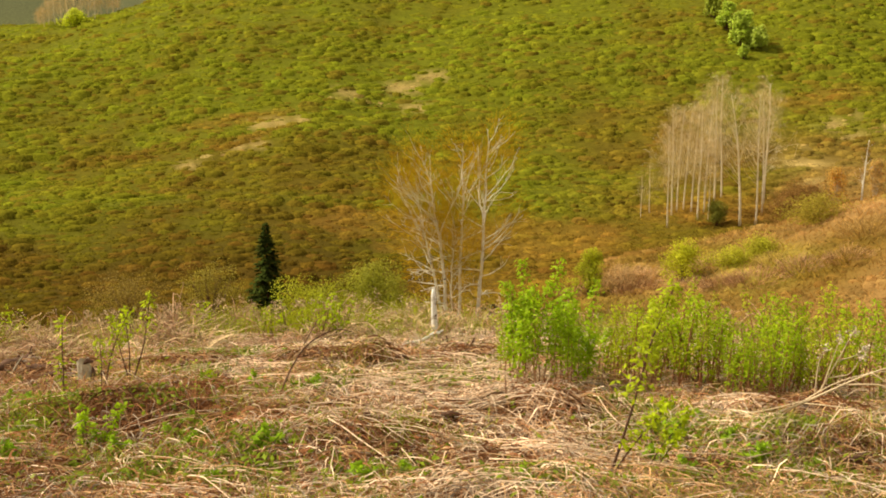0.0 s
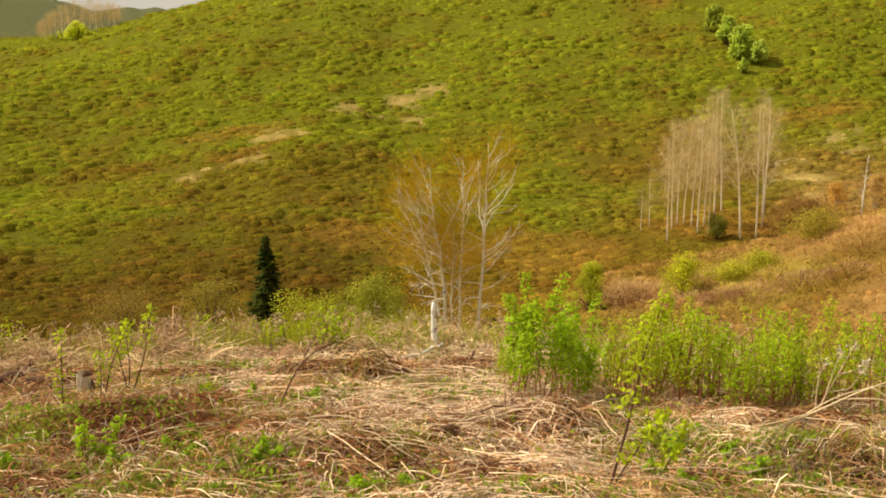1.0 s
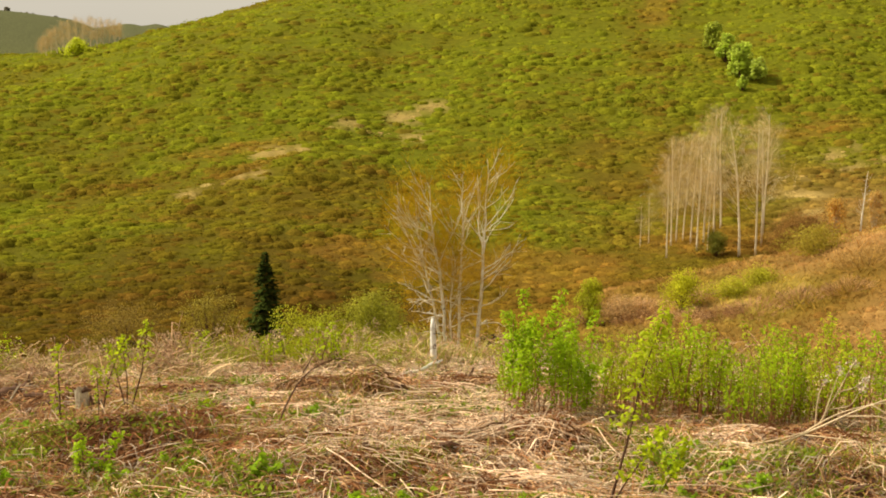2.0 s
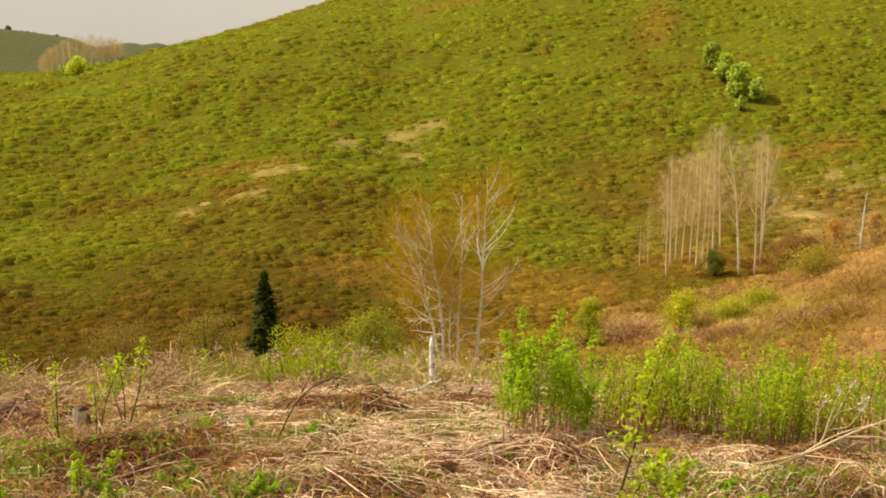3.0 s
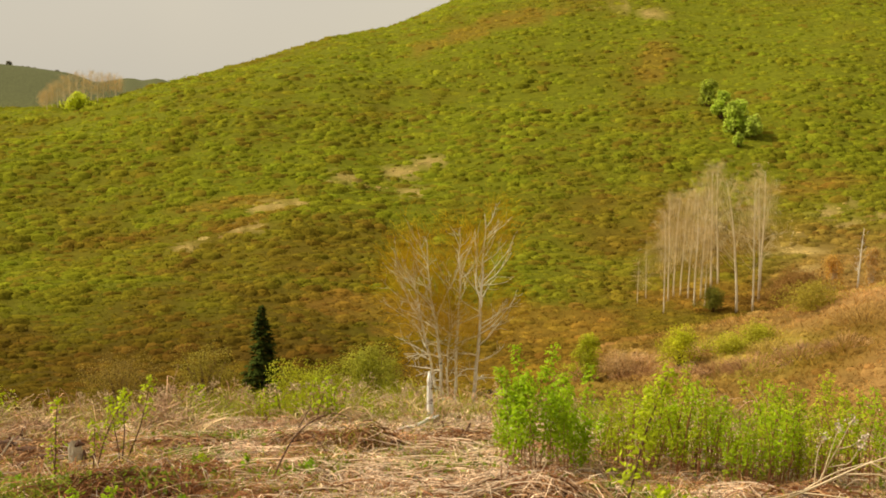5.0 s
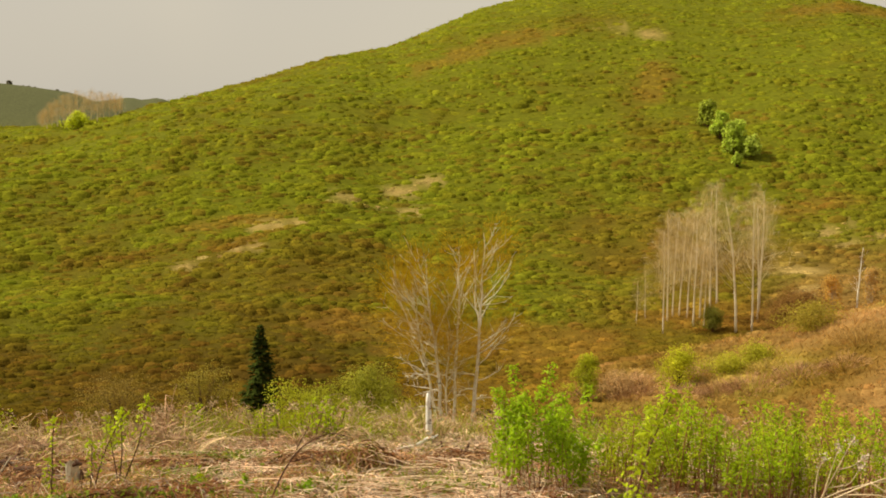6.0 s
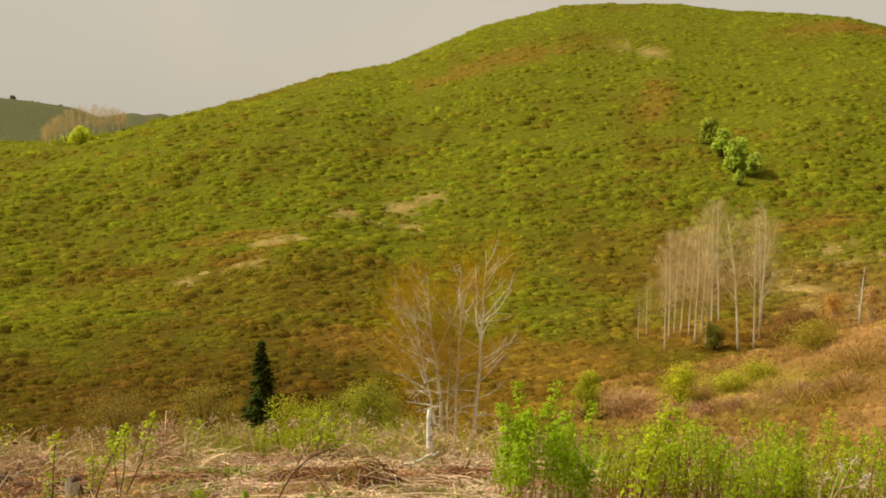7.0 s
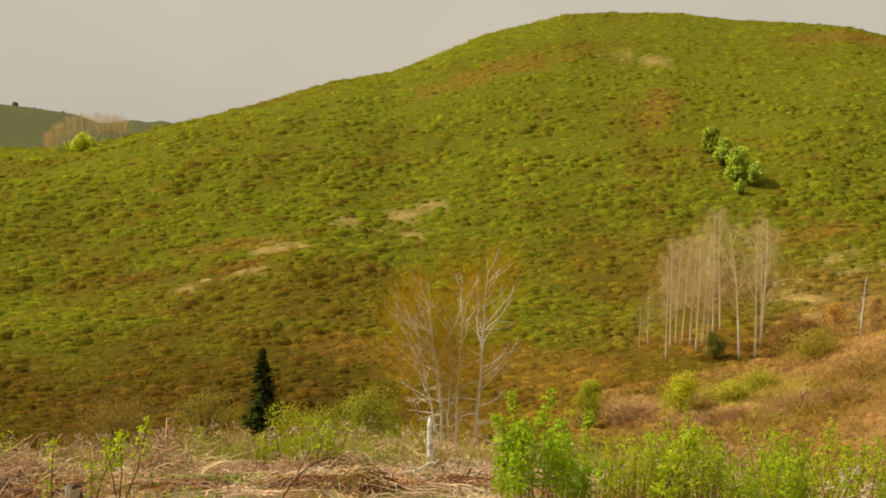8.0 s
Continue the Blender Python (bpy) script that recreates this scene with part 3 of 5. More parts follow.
# ---- leafy bushes and small trees of valley and hill ----
def leafy_bush(name, x, y, wide, tall, leaves, leaf, tint, seed, label, group="", bark=None):
    """A bush of crooked limbs and leaves in clumps."""
    np.random.seed(seed)
    bush = tagged(new(name), label, "bush", group)
    bush.location = stand(x, y)
    n = 40
    c = np.random.normal(size=(n, 3)) * np.array([wide * 0.17, wide * 0.17, 0]) + np.array([0, 0, 1]) * np.random.uniform(0.22, 0.92, (n, 1)) * tall
    squeeze = 1.15 - 0.75 * (c[:, 2:3] / tall)
    c[:, :2] *= squeeze
    limbs = []
    for q in range(n):
        a = np.array([0, 0, -0.2])
        mid = c[q] * np.array([0.35, 0.35, 0.5]) + np.random.normal(size=3) * 0.04 * tall
        s = np.linspace(0, 1, 6)[:, None]
        limbs.append(tube((1 - s) ** 2 * a + 2 * s * (1 - s) * mid + s ** 2 * c[q], np.linspace(1, 0.2, 6) * 0.012 * tall, 5))
    part_of("limbwork", mesh_of("limbwork", *joined(limbs), bark or BARK_DARK, True), bush)["kind"] = "stuff"
    k = leaves // n
    d = np.random.normal(size=(n, k, 3))
    d /= np.linalg.norm(d, axis=2, keepdims=True)
    rad = np.random.uniform(0.1, 0.19, (n, 1, 1)) * wide
    p = c[:, None] + d * rad * np.random.uniform(0.7, 1.1, (n, k, 1)) * np.array([1, 1, 0.9])
    p[..., 2] = np.maximum(p[..., 2], 0.05)
    t = np.array(tint) * np.random.uniform(0.75, 1.25, (n, 1, 1)) * np.random.uniform(0.75, 1.25, (n, k, 1)) * np.ones(3)
    v, f, t = flakes(p.reshape(-1, 3), (d * 0.7 + np.random.normal(size=d.shape) * 0.4 + np.array([-0.2, -0.1, 0.5])).reshape(-1, 3), np.random.uniform(0.7, 1.3, n * k) * leaf, t.reshape(-1, 3))
    part_of("foliage", mesh_of("foliage", v, f, t, LEAF), bush)
    return bush


PALE, LIME, DULL, RUST = (0.47, 0.57, 0.06), (0.42, 0.44, 0.02), (0.36, 0.36, 0.03), (0.36, 0.2, 0.05)
leafy_bush("willow_bush", 54.2, 204.6, 7.0, 6.4, 2600, 0.38, PALE, 1, "rounded pale green leafy bush on the hillside", "bushes on the hill")
leafy_bush("willow_bush", 56.4, 203.0, 5.0, 4.0, 1700, 0.36, (0.46, 0.54, 0.07), 2, "dense green bush beside the rounded one", "bushes on the hill")
leafy_bush("willow_bush", 53.5, 213.5, 4.8, 5.4, 1500, 0.36, PALE, 3, "smaller pale green bush higher on the hillside", "bushes on the hill")
leafy_bush("willow_bush", 52.9, 222, 5.2, 5.4, 1400, 0.4, (0.44, 0.5, 0.05), 4, "thin olive bush highest on the hillside", "bushes on the hill")
leafy_bush("willow_bush", 53.2, 199.4, 2.6, 2.8, 600, 0.35, PALE, 5, "small round pale green bush", "bushes on the hill")
for x, y, w, h, n, tint, lab in [(-3.6, 58, 4.4, 5.6, 8000, DULL, "leafing olive-green willow in the valley"), (-6.6, 56, 4.8, 4.6, 7000, LIME, "bright yellow-green willow in the valley"),
                                 (-10.2, 57, 3.6, 3.6, 2000, DULL, "low olive willow in the valley"), (-1.6, 60, 3.2, 3.8, 1800, (0.4, 0.37, 0.03), "yellow-green willow near the birch"),
                                 (15.7, 70.8, 2.8, 2.4, 2300, (0.5, 0.5, 0.02), "bright yellow-green bush on the spur"), (10.0, 73, 2.2, 3.6, 2400, LIME, "slender yellow-green sapling tree in the valley"),
                                 (-16.0, 74, 5.0, 5.2, 2600, (0.34, 0.28, 0.035), "olive-brown bush in the valley"), (-23, 78, 6, 4, 2600, (0.32, 0.23, 0.04), "brownish leafing bush in the valley"),
                                 (19.0, 71.2, 3.0, 0.9, 1500, (0.48, 0.46, 0.03), "low yellow-green bush on the spur"), (21.2, 72.5, 3.0, 0.8, 1300, (0.46, 0.44, 0.03), "low olive-green bush on the spur"), (41.5, 128, 7, 3.4, 3600, RUST, "rust-brown bush beside the bare trees"),
                                 (39, 124, 4, 2.4, 2200, RUST, "low rust-brown bush beside the bare trees"), (31.1, 124, 2.6, 2.8, 2000, (0.24, 0.24, 0.03), "dark olive bush among the bare trees"),
                                 (43.5, 129, 6, 3.0, 3400, (0.33, 0.18, 0.05), "rust-brown leafless bush on the spur"), (26, 76, 5, 1.2, 2600, (0.42, 0.34, 0.04), "low yellowish scrub on the spur"),
                                 (12.0, 72, 4, 1.1, 1500, (0.52, 0.34, 0.14), "pale brown scrub at the foot of the spur")]:
    leafy_bush("valley_bush", x, y, w * 1.45, h, int(n * 2.0), 0.042 + 0.00045 * y, tint, int(abs(x) * 10), lab, "bushes in the valley")


def twig_bush(x, y, wide, tall, n, tint, seed, label):
    """A leafless bush: a dome of fine upright twigs."""
    np.random.seed(seed)
    bush = tagged(new("twiggy_bush"), label, "bush", "leafless bushes on the spur")
    bush.location = stand(x, y)
    a, q = np.random.uniform(0, 2 * math.pi, n), np.sqrt(np.random.rand(n))
    foot = np.stack([np.cos(a) * q * wide * 0.4, np.sin(a) * q * wide * 0.4], 1)
    h = tall * np.sqrt(1 - 0.75 * q ** 2) * np.random.uniform(0.55, 1.1, n) * (0.8 + 0.4 * waves(foot[:, 0], foot[:, 1], 0.6, seed))
    z = height(x + foot[:, 0], y + foot[:, 1]) - bush.location.z - 0.04
    t = np.linspace(0, 1, 4)[None]
    out = (0.35 * q * wide * 0.4 + np.abs(np.random.normal(size=n)) * 0.15)[:, None] * t ** 1.5
    path = np.stack([foot[:, :1] + np.cos(a)[:, None] * out, foot[:, 1:] + np.sin(a)[:, None] * out, z[:, None] + h[:, None] * t], 2)
    path[:, 1:, :2] += np.random.normal(size=(n, 3, 2)) * 0.05
    c = np.array(tint) * np.random.uniform(0.55, 1.35, (n, 1))
    part_of("twig_haze", mesh_of("twig_haze", *ribbons(path, np.array([[0.018, 0.015, 0.012, 0.008]]) * np.ones((n, 1)), c), TWIG), bush)["kind"] = "stuff"
    thick = [tube(path[k], np.linspace(0.016, 0.006, 4), 4) for k in range(0, n, n // 14)]
    part_of("limbwork", mesh_of("limbwork", *joined(thick), BARK_DARK, True), bush)["kind"] = "stuff"


for k, (x, y, w, h, tint) in enumerate([(11.9, 74.4, 5.0, 1.9, (0.4, 0.25, 0.13)), (13.7, 73, 4.0, 1.5, (0.42, 0.26, 0.13)), (9.4, 76, 4.5, 1.7, (0.34, 0.2, 0.09)), (19.3, 66.6, 4.4, 1.4, (0.34, 0.19, 0.1)), (22.2, 66.8, 3.6, 1.2, (0.36, 0.21, 0.11)),
                                        (15.5, 68, 3.4, 1.2, (0.38, 0.24, 0.12)), (17.4, 67.4, 3.0, 1.1, (0.3, 0.17, 0.07)), (24.6, 66, 3.2, 1.1, (0.36, 0.22, 0.09)), (27.2, 69.5, 4.2, 1.2, (0.32, 0.2, 0.06)), (17.0, 72.4, 3.0, 1.1, (0.36, 0.23, 0.1)),
                                        (12.6, 70.4, 3.0, 1.3, (0.3, 0.17, 0.08)), (21.0, 69.4, 3.0, 1.0, (0.34, 0.24, 0.06))]):
    twig_bush(x, y, w, h * 0.75, 520, np.array(tint) * 1.45, 400 + k, "leafless mauve-brown twiggy bush on the spur" if tint[2] > 0.085 else "leafless reddish-brown twiggy bush on the spur")


# trees on the left shoulder, and the thin birch on the spur
for i, (px, y, h) in enumerate([(84, 262, 3.6), (92, 258, 4.6), (101, 264, 5.4), (111, 262, 6.2), (122, 266, 7.2), (134, 262, 7.6), (146, 268, 7.6), (158, 262, 7.0), (170, 268, 7.2), (181, 264, 6.6), (192, 268, 6.2), (203, 268, 5.8), (213, 270, 5.2), (221, 268, 4.2)]):
    tagged(limb_tree([(0, 0, 0, 0, h, 0.07)], BARK_GREY, (0.66, 0.48, 0.22), 14, h * 0.27, 1300, 60 + i, "aspen_tree", "bare tan tree on the far shoulder of the hill", stand((px - 784) / 1965 * y, y), 1.0, 0.15, 0.6, 0.3, 0.9, False), group="trees on the shoulder")
leafy_bush("willow_bush", -83.0, 256, 8, 3.4, 1100, 0.5, (0.6, 0.64, 0.03), 9, "bright green bush in front of bare trees on the shoulder", "bushes on the hill")
limb_tree([(0, 0, 0.02, 0, 8.2, 0.09)], BARK_WHITE, (0.4, 0.22, 0.05), 14, 1.6, 260, 90, "birch_tree", "thin white birch with orange buds on the spur", stand(49.6, 130), 0.7, 0.3)
leafy_bush("valley_bush", 47.0, 131, 4.6, 4.6, 2600, 0.12, (0.62, 0.38, 0.08), 91, "orange-brown budding bush beside the thin birch", "bushes in the valley", BARK_GREY)
leafy_bush("valley_bush", 51.6, 131, 4.0, 5.5, 2600, 0.12, (0.6, 0.4, 0.12), 92, "tan budding bush beside the thin birch", "bushes in the valley", BARK_GREY)
for px, y, h in [(28, 885, 8), (52, 890, 5), (62, 892, 5.5), (72, 892, 5), (112, 890, 4)]:
    leafy_bush("far_tree", (px - 784) / 1965 * y, y, h * 0.9, h, 300, 1.6, (0.2, 0.18, 0.12), 100 + px, "small dark tree on the far ridge", "trees on the far ridge")


# ---- the clearing: matted dead grass, stalks, herbs ----
def clearing_points(n, r0, r1, power=1.0, half=0.47):
    r = r0 + (r1 - r0) * np.random.rand(n) ** power
    u = np.random.uniform(-half, half, n)
    a = np.arctan(u)
    return np.sin(a) * r, np.cos(a) * r


STRAW, PALE_STRAW, RED_LITTER, GREY_STRAW = np.array([0.58, 0.35, 0.17]), np.array([0.88, 0.67, 0.46]), np.array([0.3, 0.13, 0.055]), np.array([0.44, 0.36, 0.27])
HEAPS = [(-1.95, 6.79, 0.75, 0.3, 0.21), (-1.81, 7.45, 0.5, 0.25, 0.13), (-0.66, 8.95, 0.22, 0.18, 0.16), (0.67, 6.85, 0.42, 0.25, 0.16), (2.36, 6.0, 0.45, 0.3, 0.15), (-0.47, 6.07, 0.5, 0.2, 0.1), (0.02, 6.39, 0.3, 0.15, 0.07), (-3.98, 9.91, 0.5, 0.3, 0.1)]


def heap(x, y):
    v = np.zeros(np.shape(x))
    for cx, cy, a, b, h in HEAPS:
        v = np.maximum(v, h * np.exp(-((x - cx) / a) ** 2 - ((y - cy) / b) ** 2))
    return v


def make_thatch():
    np.random.seed(11)
    n = 66000
    x, y = clearing_points(n, 4.2, 13.2, 0.9)
    a, r = np.random.uniform(0, 2 * math.pi, n), 12.5 * np.sqrt(np.random.rand(n))
    around = (np.random.rand(n) < 0.2)
    x, y = np.where(around, np.sin(a) * r, x), np.where(around, np.cos(a) * r, y)
    hole = smooth(0.25, 0.6, waves(x, y, 0.42, 23) + 0.45 * waves(x, y, 0.16, 9))
    full = np.random.rand(n) > 0.75 * hole
    x, y = x[full], y[full]
    n = len(x)
    ln = np.random.uniform(0.08, 0.38, n)
    pale = smooth(-0.4, 0.5, waves(x, y, 1.3, 5) + 0.5 * waves(x, y, 0.4, 3) + 0.55 * np.exp(-((x - 0.3) / 1.5) ** 2))
    left = smooth(0.1, -0.28, x / np.maximum(y, 1))
    h = heap(x, y)
    way = np.random.normal(size=n) * (0.85 + 0.5 * left) + 0.5 * waves(x, y, 1.4, 7) + np.where(np.random.rand(n) < 0.5, 0, math.pi)
    w = np.random.rand(n, 1)
    c = np.where(w < pale[:, None] * 0.85, PALE_STRAW, STRAW)
    red = (np.random.rand(n) < 0.18 + 0.4 * left * smooth(9.5, 7.5, y) + 3.2 * h)[:, None]
    c = np.where(red, RED_LITTER, c)
    c = np.where(np.random.rand(n, 1) < 0.18, GREY_STRAW, c) * np.random.uniform(0.45, 1.55, (n, 1)) * (1 + 0.35 * waves(x, y, 0.35, 21))[:, None]
    s = np.linspace(0, 1, 4)[None]
    arch = np.random.uniform(-0.01, 0.1, n) * (1 + 4 * h)
    layer = np.random.uniform(0.004, 0.05, n) + h * np.random.uniform(0.2, 1, n)
    px = x[:, None] + np.cos(way)[:, None] * ln[:, None] * (s - 0.5)
    py = y[:, None] + np.sin(way)[:, None] * ln[:, None] * (s - 0.5) + np.random.normal(size=(n, 4)) * 0.008
    pz = height(px, py) + layer[:, None] + arch[:, None] * 4 * s * (1 - s) + np.random.normal(size=(n, 1)) * 0.02 * s
    wd = np.random.uniform(0.0025, 0.0065, n)[:, None] * np.array([[0.8, 1, 1, 0.4]])
    flat = np.random.normal(size=(n, 1, 3)) * 0.6 + np.array([0, 0, 1.0])
    v, f, t = ribbons(np.stack([px, py, pz], 2), wd, c, flat)
    tagged(new("dead_grass", mesh_of("dead_grass", v, f, t, THATCH)), "matted straw-coloured dead grass over the clearing", "grass", kind="stuff")


def upright(n, x, y, ln, lean, bend, width, tint, mat, name, label, category, k=5, down=0.01):
    """Standing blades or stalks that bend over at the top."""
    a = np.random.uniform(0, 2 * math.pi, n)
    s = np.linspace(0, 1, k)[None]
    out = lean[:, None] * s + bend[:, None] * s ** 2.5
    px = x[:, None] + np.cos(a)[:, None] * out * ln[:, None]
    py = y[:, None] + np.sin(a)[:, None] * out * ln[:, None]
    pz = (height(x, y) + heap(x, y) - down)[:, None] + ln[:, None] * (s - 0.35 * bend[:, None] * s ** 3)
    taper = np.linspace(1, 0.25, k)[None]
    v, f, t = ribbons(np.stack([px, py, pz], 2), width[:, None] * taper, tint)
    ob = tagged(new(name, mesh_of(name, v, f, t, mat)), label, category, kind="stuff")
    return np.stack([px[:, -1], py[:, -1], pz[:, -1]], 1)


def make_stalks():
    """Long flattened dry stems lying about in loose bundles."""
    np.random.seed(12)
    pieces = []
    for b in range(120):
        x, y = clearing_points(1, 4.4, 11.0, 0.9)
        x, y = float(x[0]), float(y[0])
        if b % 3:
            x = np.random.normal() * 0.85 + 0.25
        main = np.random.normal() * 0.6 - 0.12
        for q in range(np.random.randint(3, 11)):
            ln = np.random.uniform(0.25, 0.9)
            way = main + np.random.normal() * 0.22
            k = 6
            s = np.linspace(-0.5, 0.5, k)
            ox, oy = np.random.normal(size=2) * np.array([0.12, 0.1])
            cx = x + ox + np.cos(way) * ln * s
            cy = y + oy + np.sin(way) * ln * s + np.random.normal() * 0.05 * (4 * s * s) * ln
            cz = height(cx, cy) + heap(cx, cy) * 0.9 + 0.04 + np.random.uniform(0, 0.05) + np.random.uniform(0, 0.05) * (1 - 4 * s * s) + s * ln * np.random.normal() * 0.06
            tint = (PALE_STRAW if np.random.rand() < 0.75 else STRAW * 0.8) * np.random.uniform(0.75, 1.15)
            pieces.append(tube(np.stack([cx, cy, cz], 1), np.linspace(1, 0.5, k) * np.random.uniform(0.0018, 0.0048), 4, tint))
    # broken stems that stand up to a knee and hang down again
    for q in range(420):
        x, y = clearing_points(1, 4.5, 11.0, 0.9)
        x, y = float(x[0]), float(y[0])
        way, up, ln = np.random.uniform(0, 6.3), np.random.uniform(0.03, 0.22), np.random.uniform(0.1, 0.4)
        far_end = ln * np.random.uniform(0.4, 1.5)
        kx, ky = x + math.cos(way) * ln * 0.6, y + math.sin(way) * ln * 0.4
        ex, ey = kx + math.cos(way + np.random.normal() * 0.5) * far_end, ky + math.sin(way + np.random.normal() * 0.5) * far_end * 0.6
        g = height(np.array([x, kx, ex]), np.array([y, ky, ey])) + heap(np.array([x, kx, ex]), np.array([y, ky, ey]))
        p = np.array([(x, y, g[0]), ((x + kx) / 2, (y + ky) / 2, (g[0] + g[1]) / 2 + up * 0.55), (kx, ky, g[1] + up), ((kx + ex) / 2, (ky + ey) / 2, (g[1] + g[2]) / 2 + up * 0.6), (ex, ey, g[2] + 0.02)])
        tint = (PALE_STRAW if np.random.rand() < 0.6 else STRAW * 0.7) * np.random.uniform(0.6, 1.15)
        pieces.append(tube(p, np.linspace(1, 0.6, 5) * np.random.uniform(0.0018, 0.004), 4, tint))
    tagged(new("fallen_stalks", mesh_of("fallen_stalks", *joined(pieces), THATCH, True)), "long flattened dry stems lying over the grass", "stalks", kind="stuff")


def make_blades():
    np.random.seed(13)
    # dead upright grass and weeds along the brow
    n = 42000
    x, y = clearing_points(n, 10.3, 13.5, 1.0)
    clear = (np.abs(x + 0.05) < 0.8) & (y < 11.35)
    x, y = x[~clear], y[~clear]
    n = len(x)
    keep = np.random.rand(n) < 0.6 * smooth(0.1, 0.5, waves(x, y, 0.55, 3)) * (1 - 0.6 * smooth(-0.24, -0.2, x / y) * smooth(-0.05, -0.09, x / y)) * (0.35 + 0.65 * smooth(9.6, 11, y)) + 0.03
    x, y = x[keep], y[keep]
    n = len(x)
    tall = np.random.uniform(0.12, 0.48, n) * (0.8 + 0.35 * waves(x, y, 1.0, 9)) * (0.45 + 0.55 * smooth(10.3, 11.6, y))
    tint = np.where(np.random.rand(n, 1) < 0.4, PALE_STRAW * 0.9, np.where(np.random.rand(n, 1) < 0.6, STRAW, RED_LITTER * 1.3)) * np.random.uniform(0.35, 1.3, (n, 1))
    upright(n, x, y, tall, np.random.uniform(0, 0.75, n), np.random.uniform(0, 0.9, n), np.random.uniform(0.003, 0.01, n), tint, THATCH, "dry_weeds", "tan dead weeds and grass standing along the brow", "weeds")
    # scattered dead upright tufts in the clearing
    n = 5000
    x, y = clearing_points(n, 4.5, 10, 0.9)
    x = x + 0.05 * np.random.normal(size=n)
    upright(n, x, y, np.random.uniform(0.06, 0.22, n), np.random.uniform(0, 0.9, n), np.random.uniform(0, 0.8, n), np.random.uniform(0.003, 0.007, n),
            np.where(np.random.rand(n, 1) < 0.5, STRAW, RED_LITTER * 1.2) * np.random.uniform(0.7, 1.3, (n, 1)), THATCH, "dry_tufts", "short dry tufts between the matted grass", "grass")
    # fresh green grass
    n = 40000
    x, y = clearing_points(n, 4.3, 12.6, 0.85)
    want = smooth(0.05, 0.5, waves(x, y, 0.7, 2) + 0.4 * waves(x, y, 0.2, 6) + 0.25 * smooth(7.5, 8.5, y) * (x < 0.5) + 0.25 * smooth(0.7, 1.3, x) + 0.3 * smooth(0.8, 1.2, x) * smooth(7.6, 7.0, y) + 0.2 * smooth(-1.2, -1.8, x) * smooth(8.0, 7.0, y)) + 0.5 * smooth(10.5, 11.5, y) * (x < 0)
    keep = np.random.rand(n) < want
    x, y = x[keep], y[keep]
    n = len(x)
    upright(n, x, y, np.random.uniform(0.05, 0.16, n) * (1 + 1.2 * smooth(10, 11.5, y)), np.random.uniform(0.1, 0.7, n), np.random.uniform(0, 0.6, n), np.random.uniform(0.005, 0.012, n),
            np.array([0.34, 0.38, 0.03]) * np.random.uniform(0.6, 1.35, (n, 1)), BLADE, "green_grass", "fresh green grass sprouting through the straw", "grass")
    # tall green shoots along the brow
    n = 11500
    x, y = clearing_points(n, 10.9, 13.0, 1.0)
    want = smooth(-0.15, 0.4, waves(x, y, 0.7, 14)) * smooth(0.05, -0.05, x / y) * (0.12 + 0.88 * smooth(-0.24, -0.19, x / y)) * 0.95 + 0.04
    keep = np.random.rand(n) < want
    x, y = x[keep], y[keep]
    n = len(x)
    tips = upright(n, x, y, np.random.uniform(0.18, 0.44, n), np.random.uniform(0, 0.35, n), np.random.uniform(0, 0.45, n), np.random.uniform(0.005, 0.013, n),
                   np.array([0.4, 0.43, 0.02]) * np.random.uniform(0.5, 1.3, (n, 1)), BLADE, "green_shoots", "tall yellow-green shoots along the brow", "shoots")


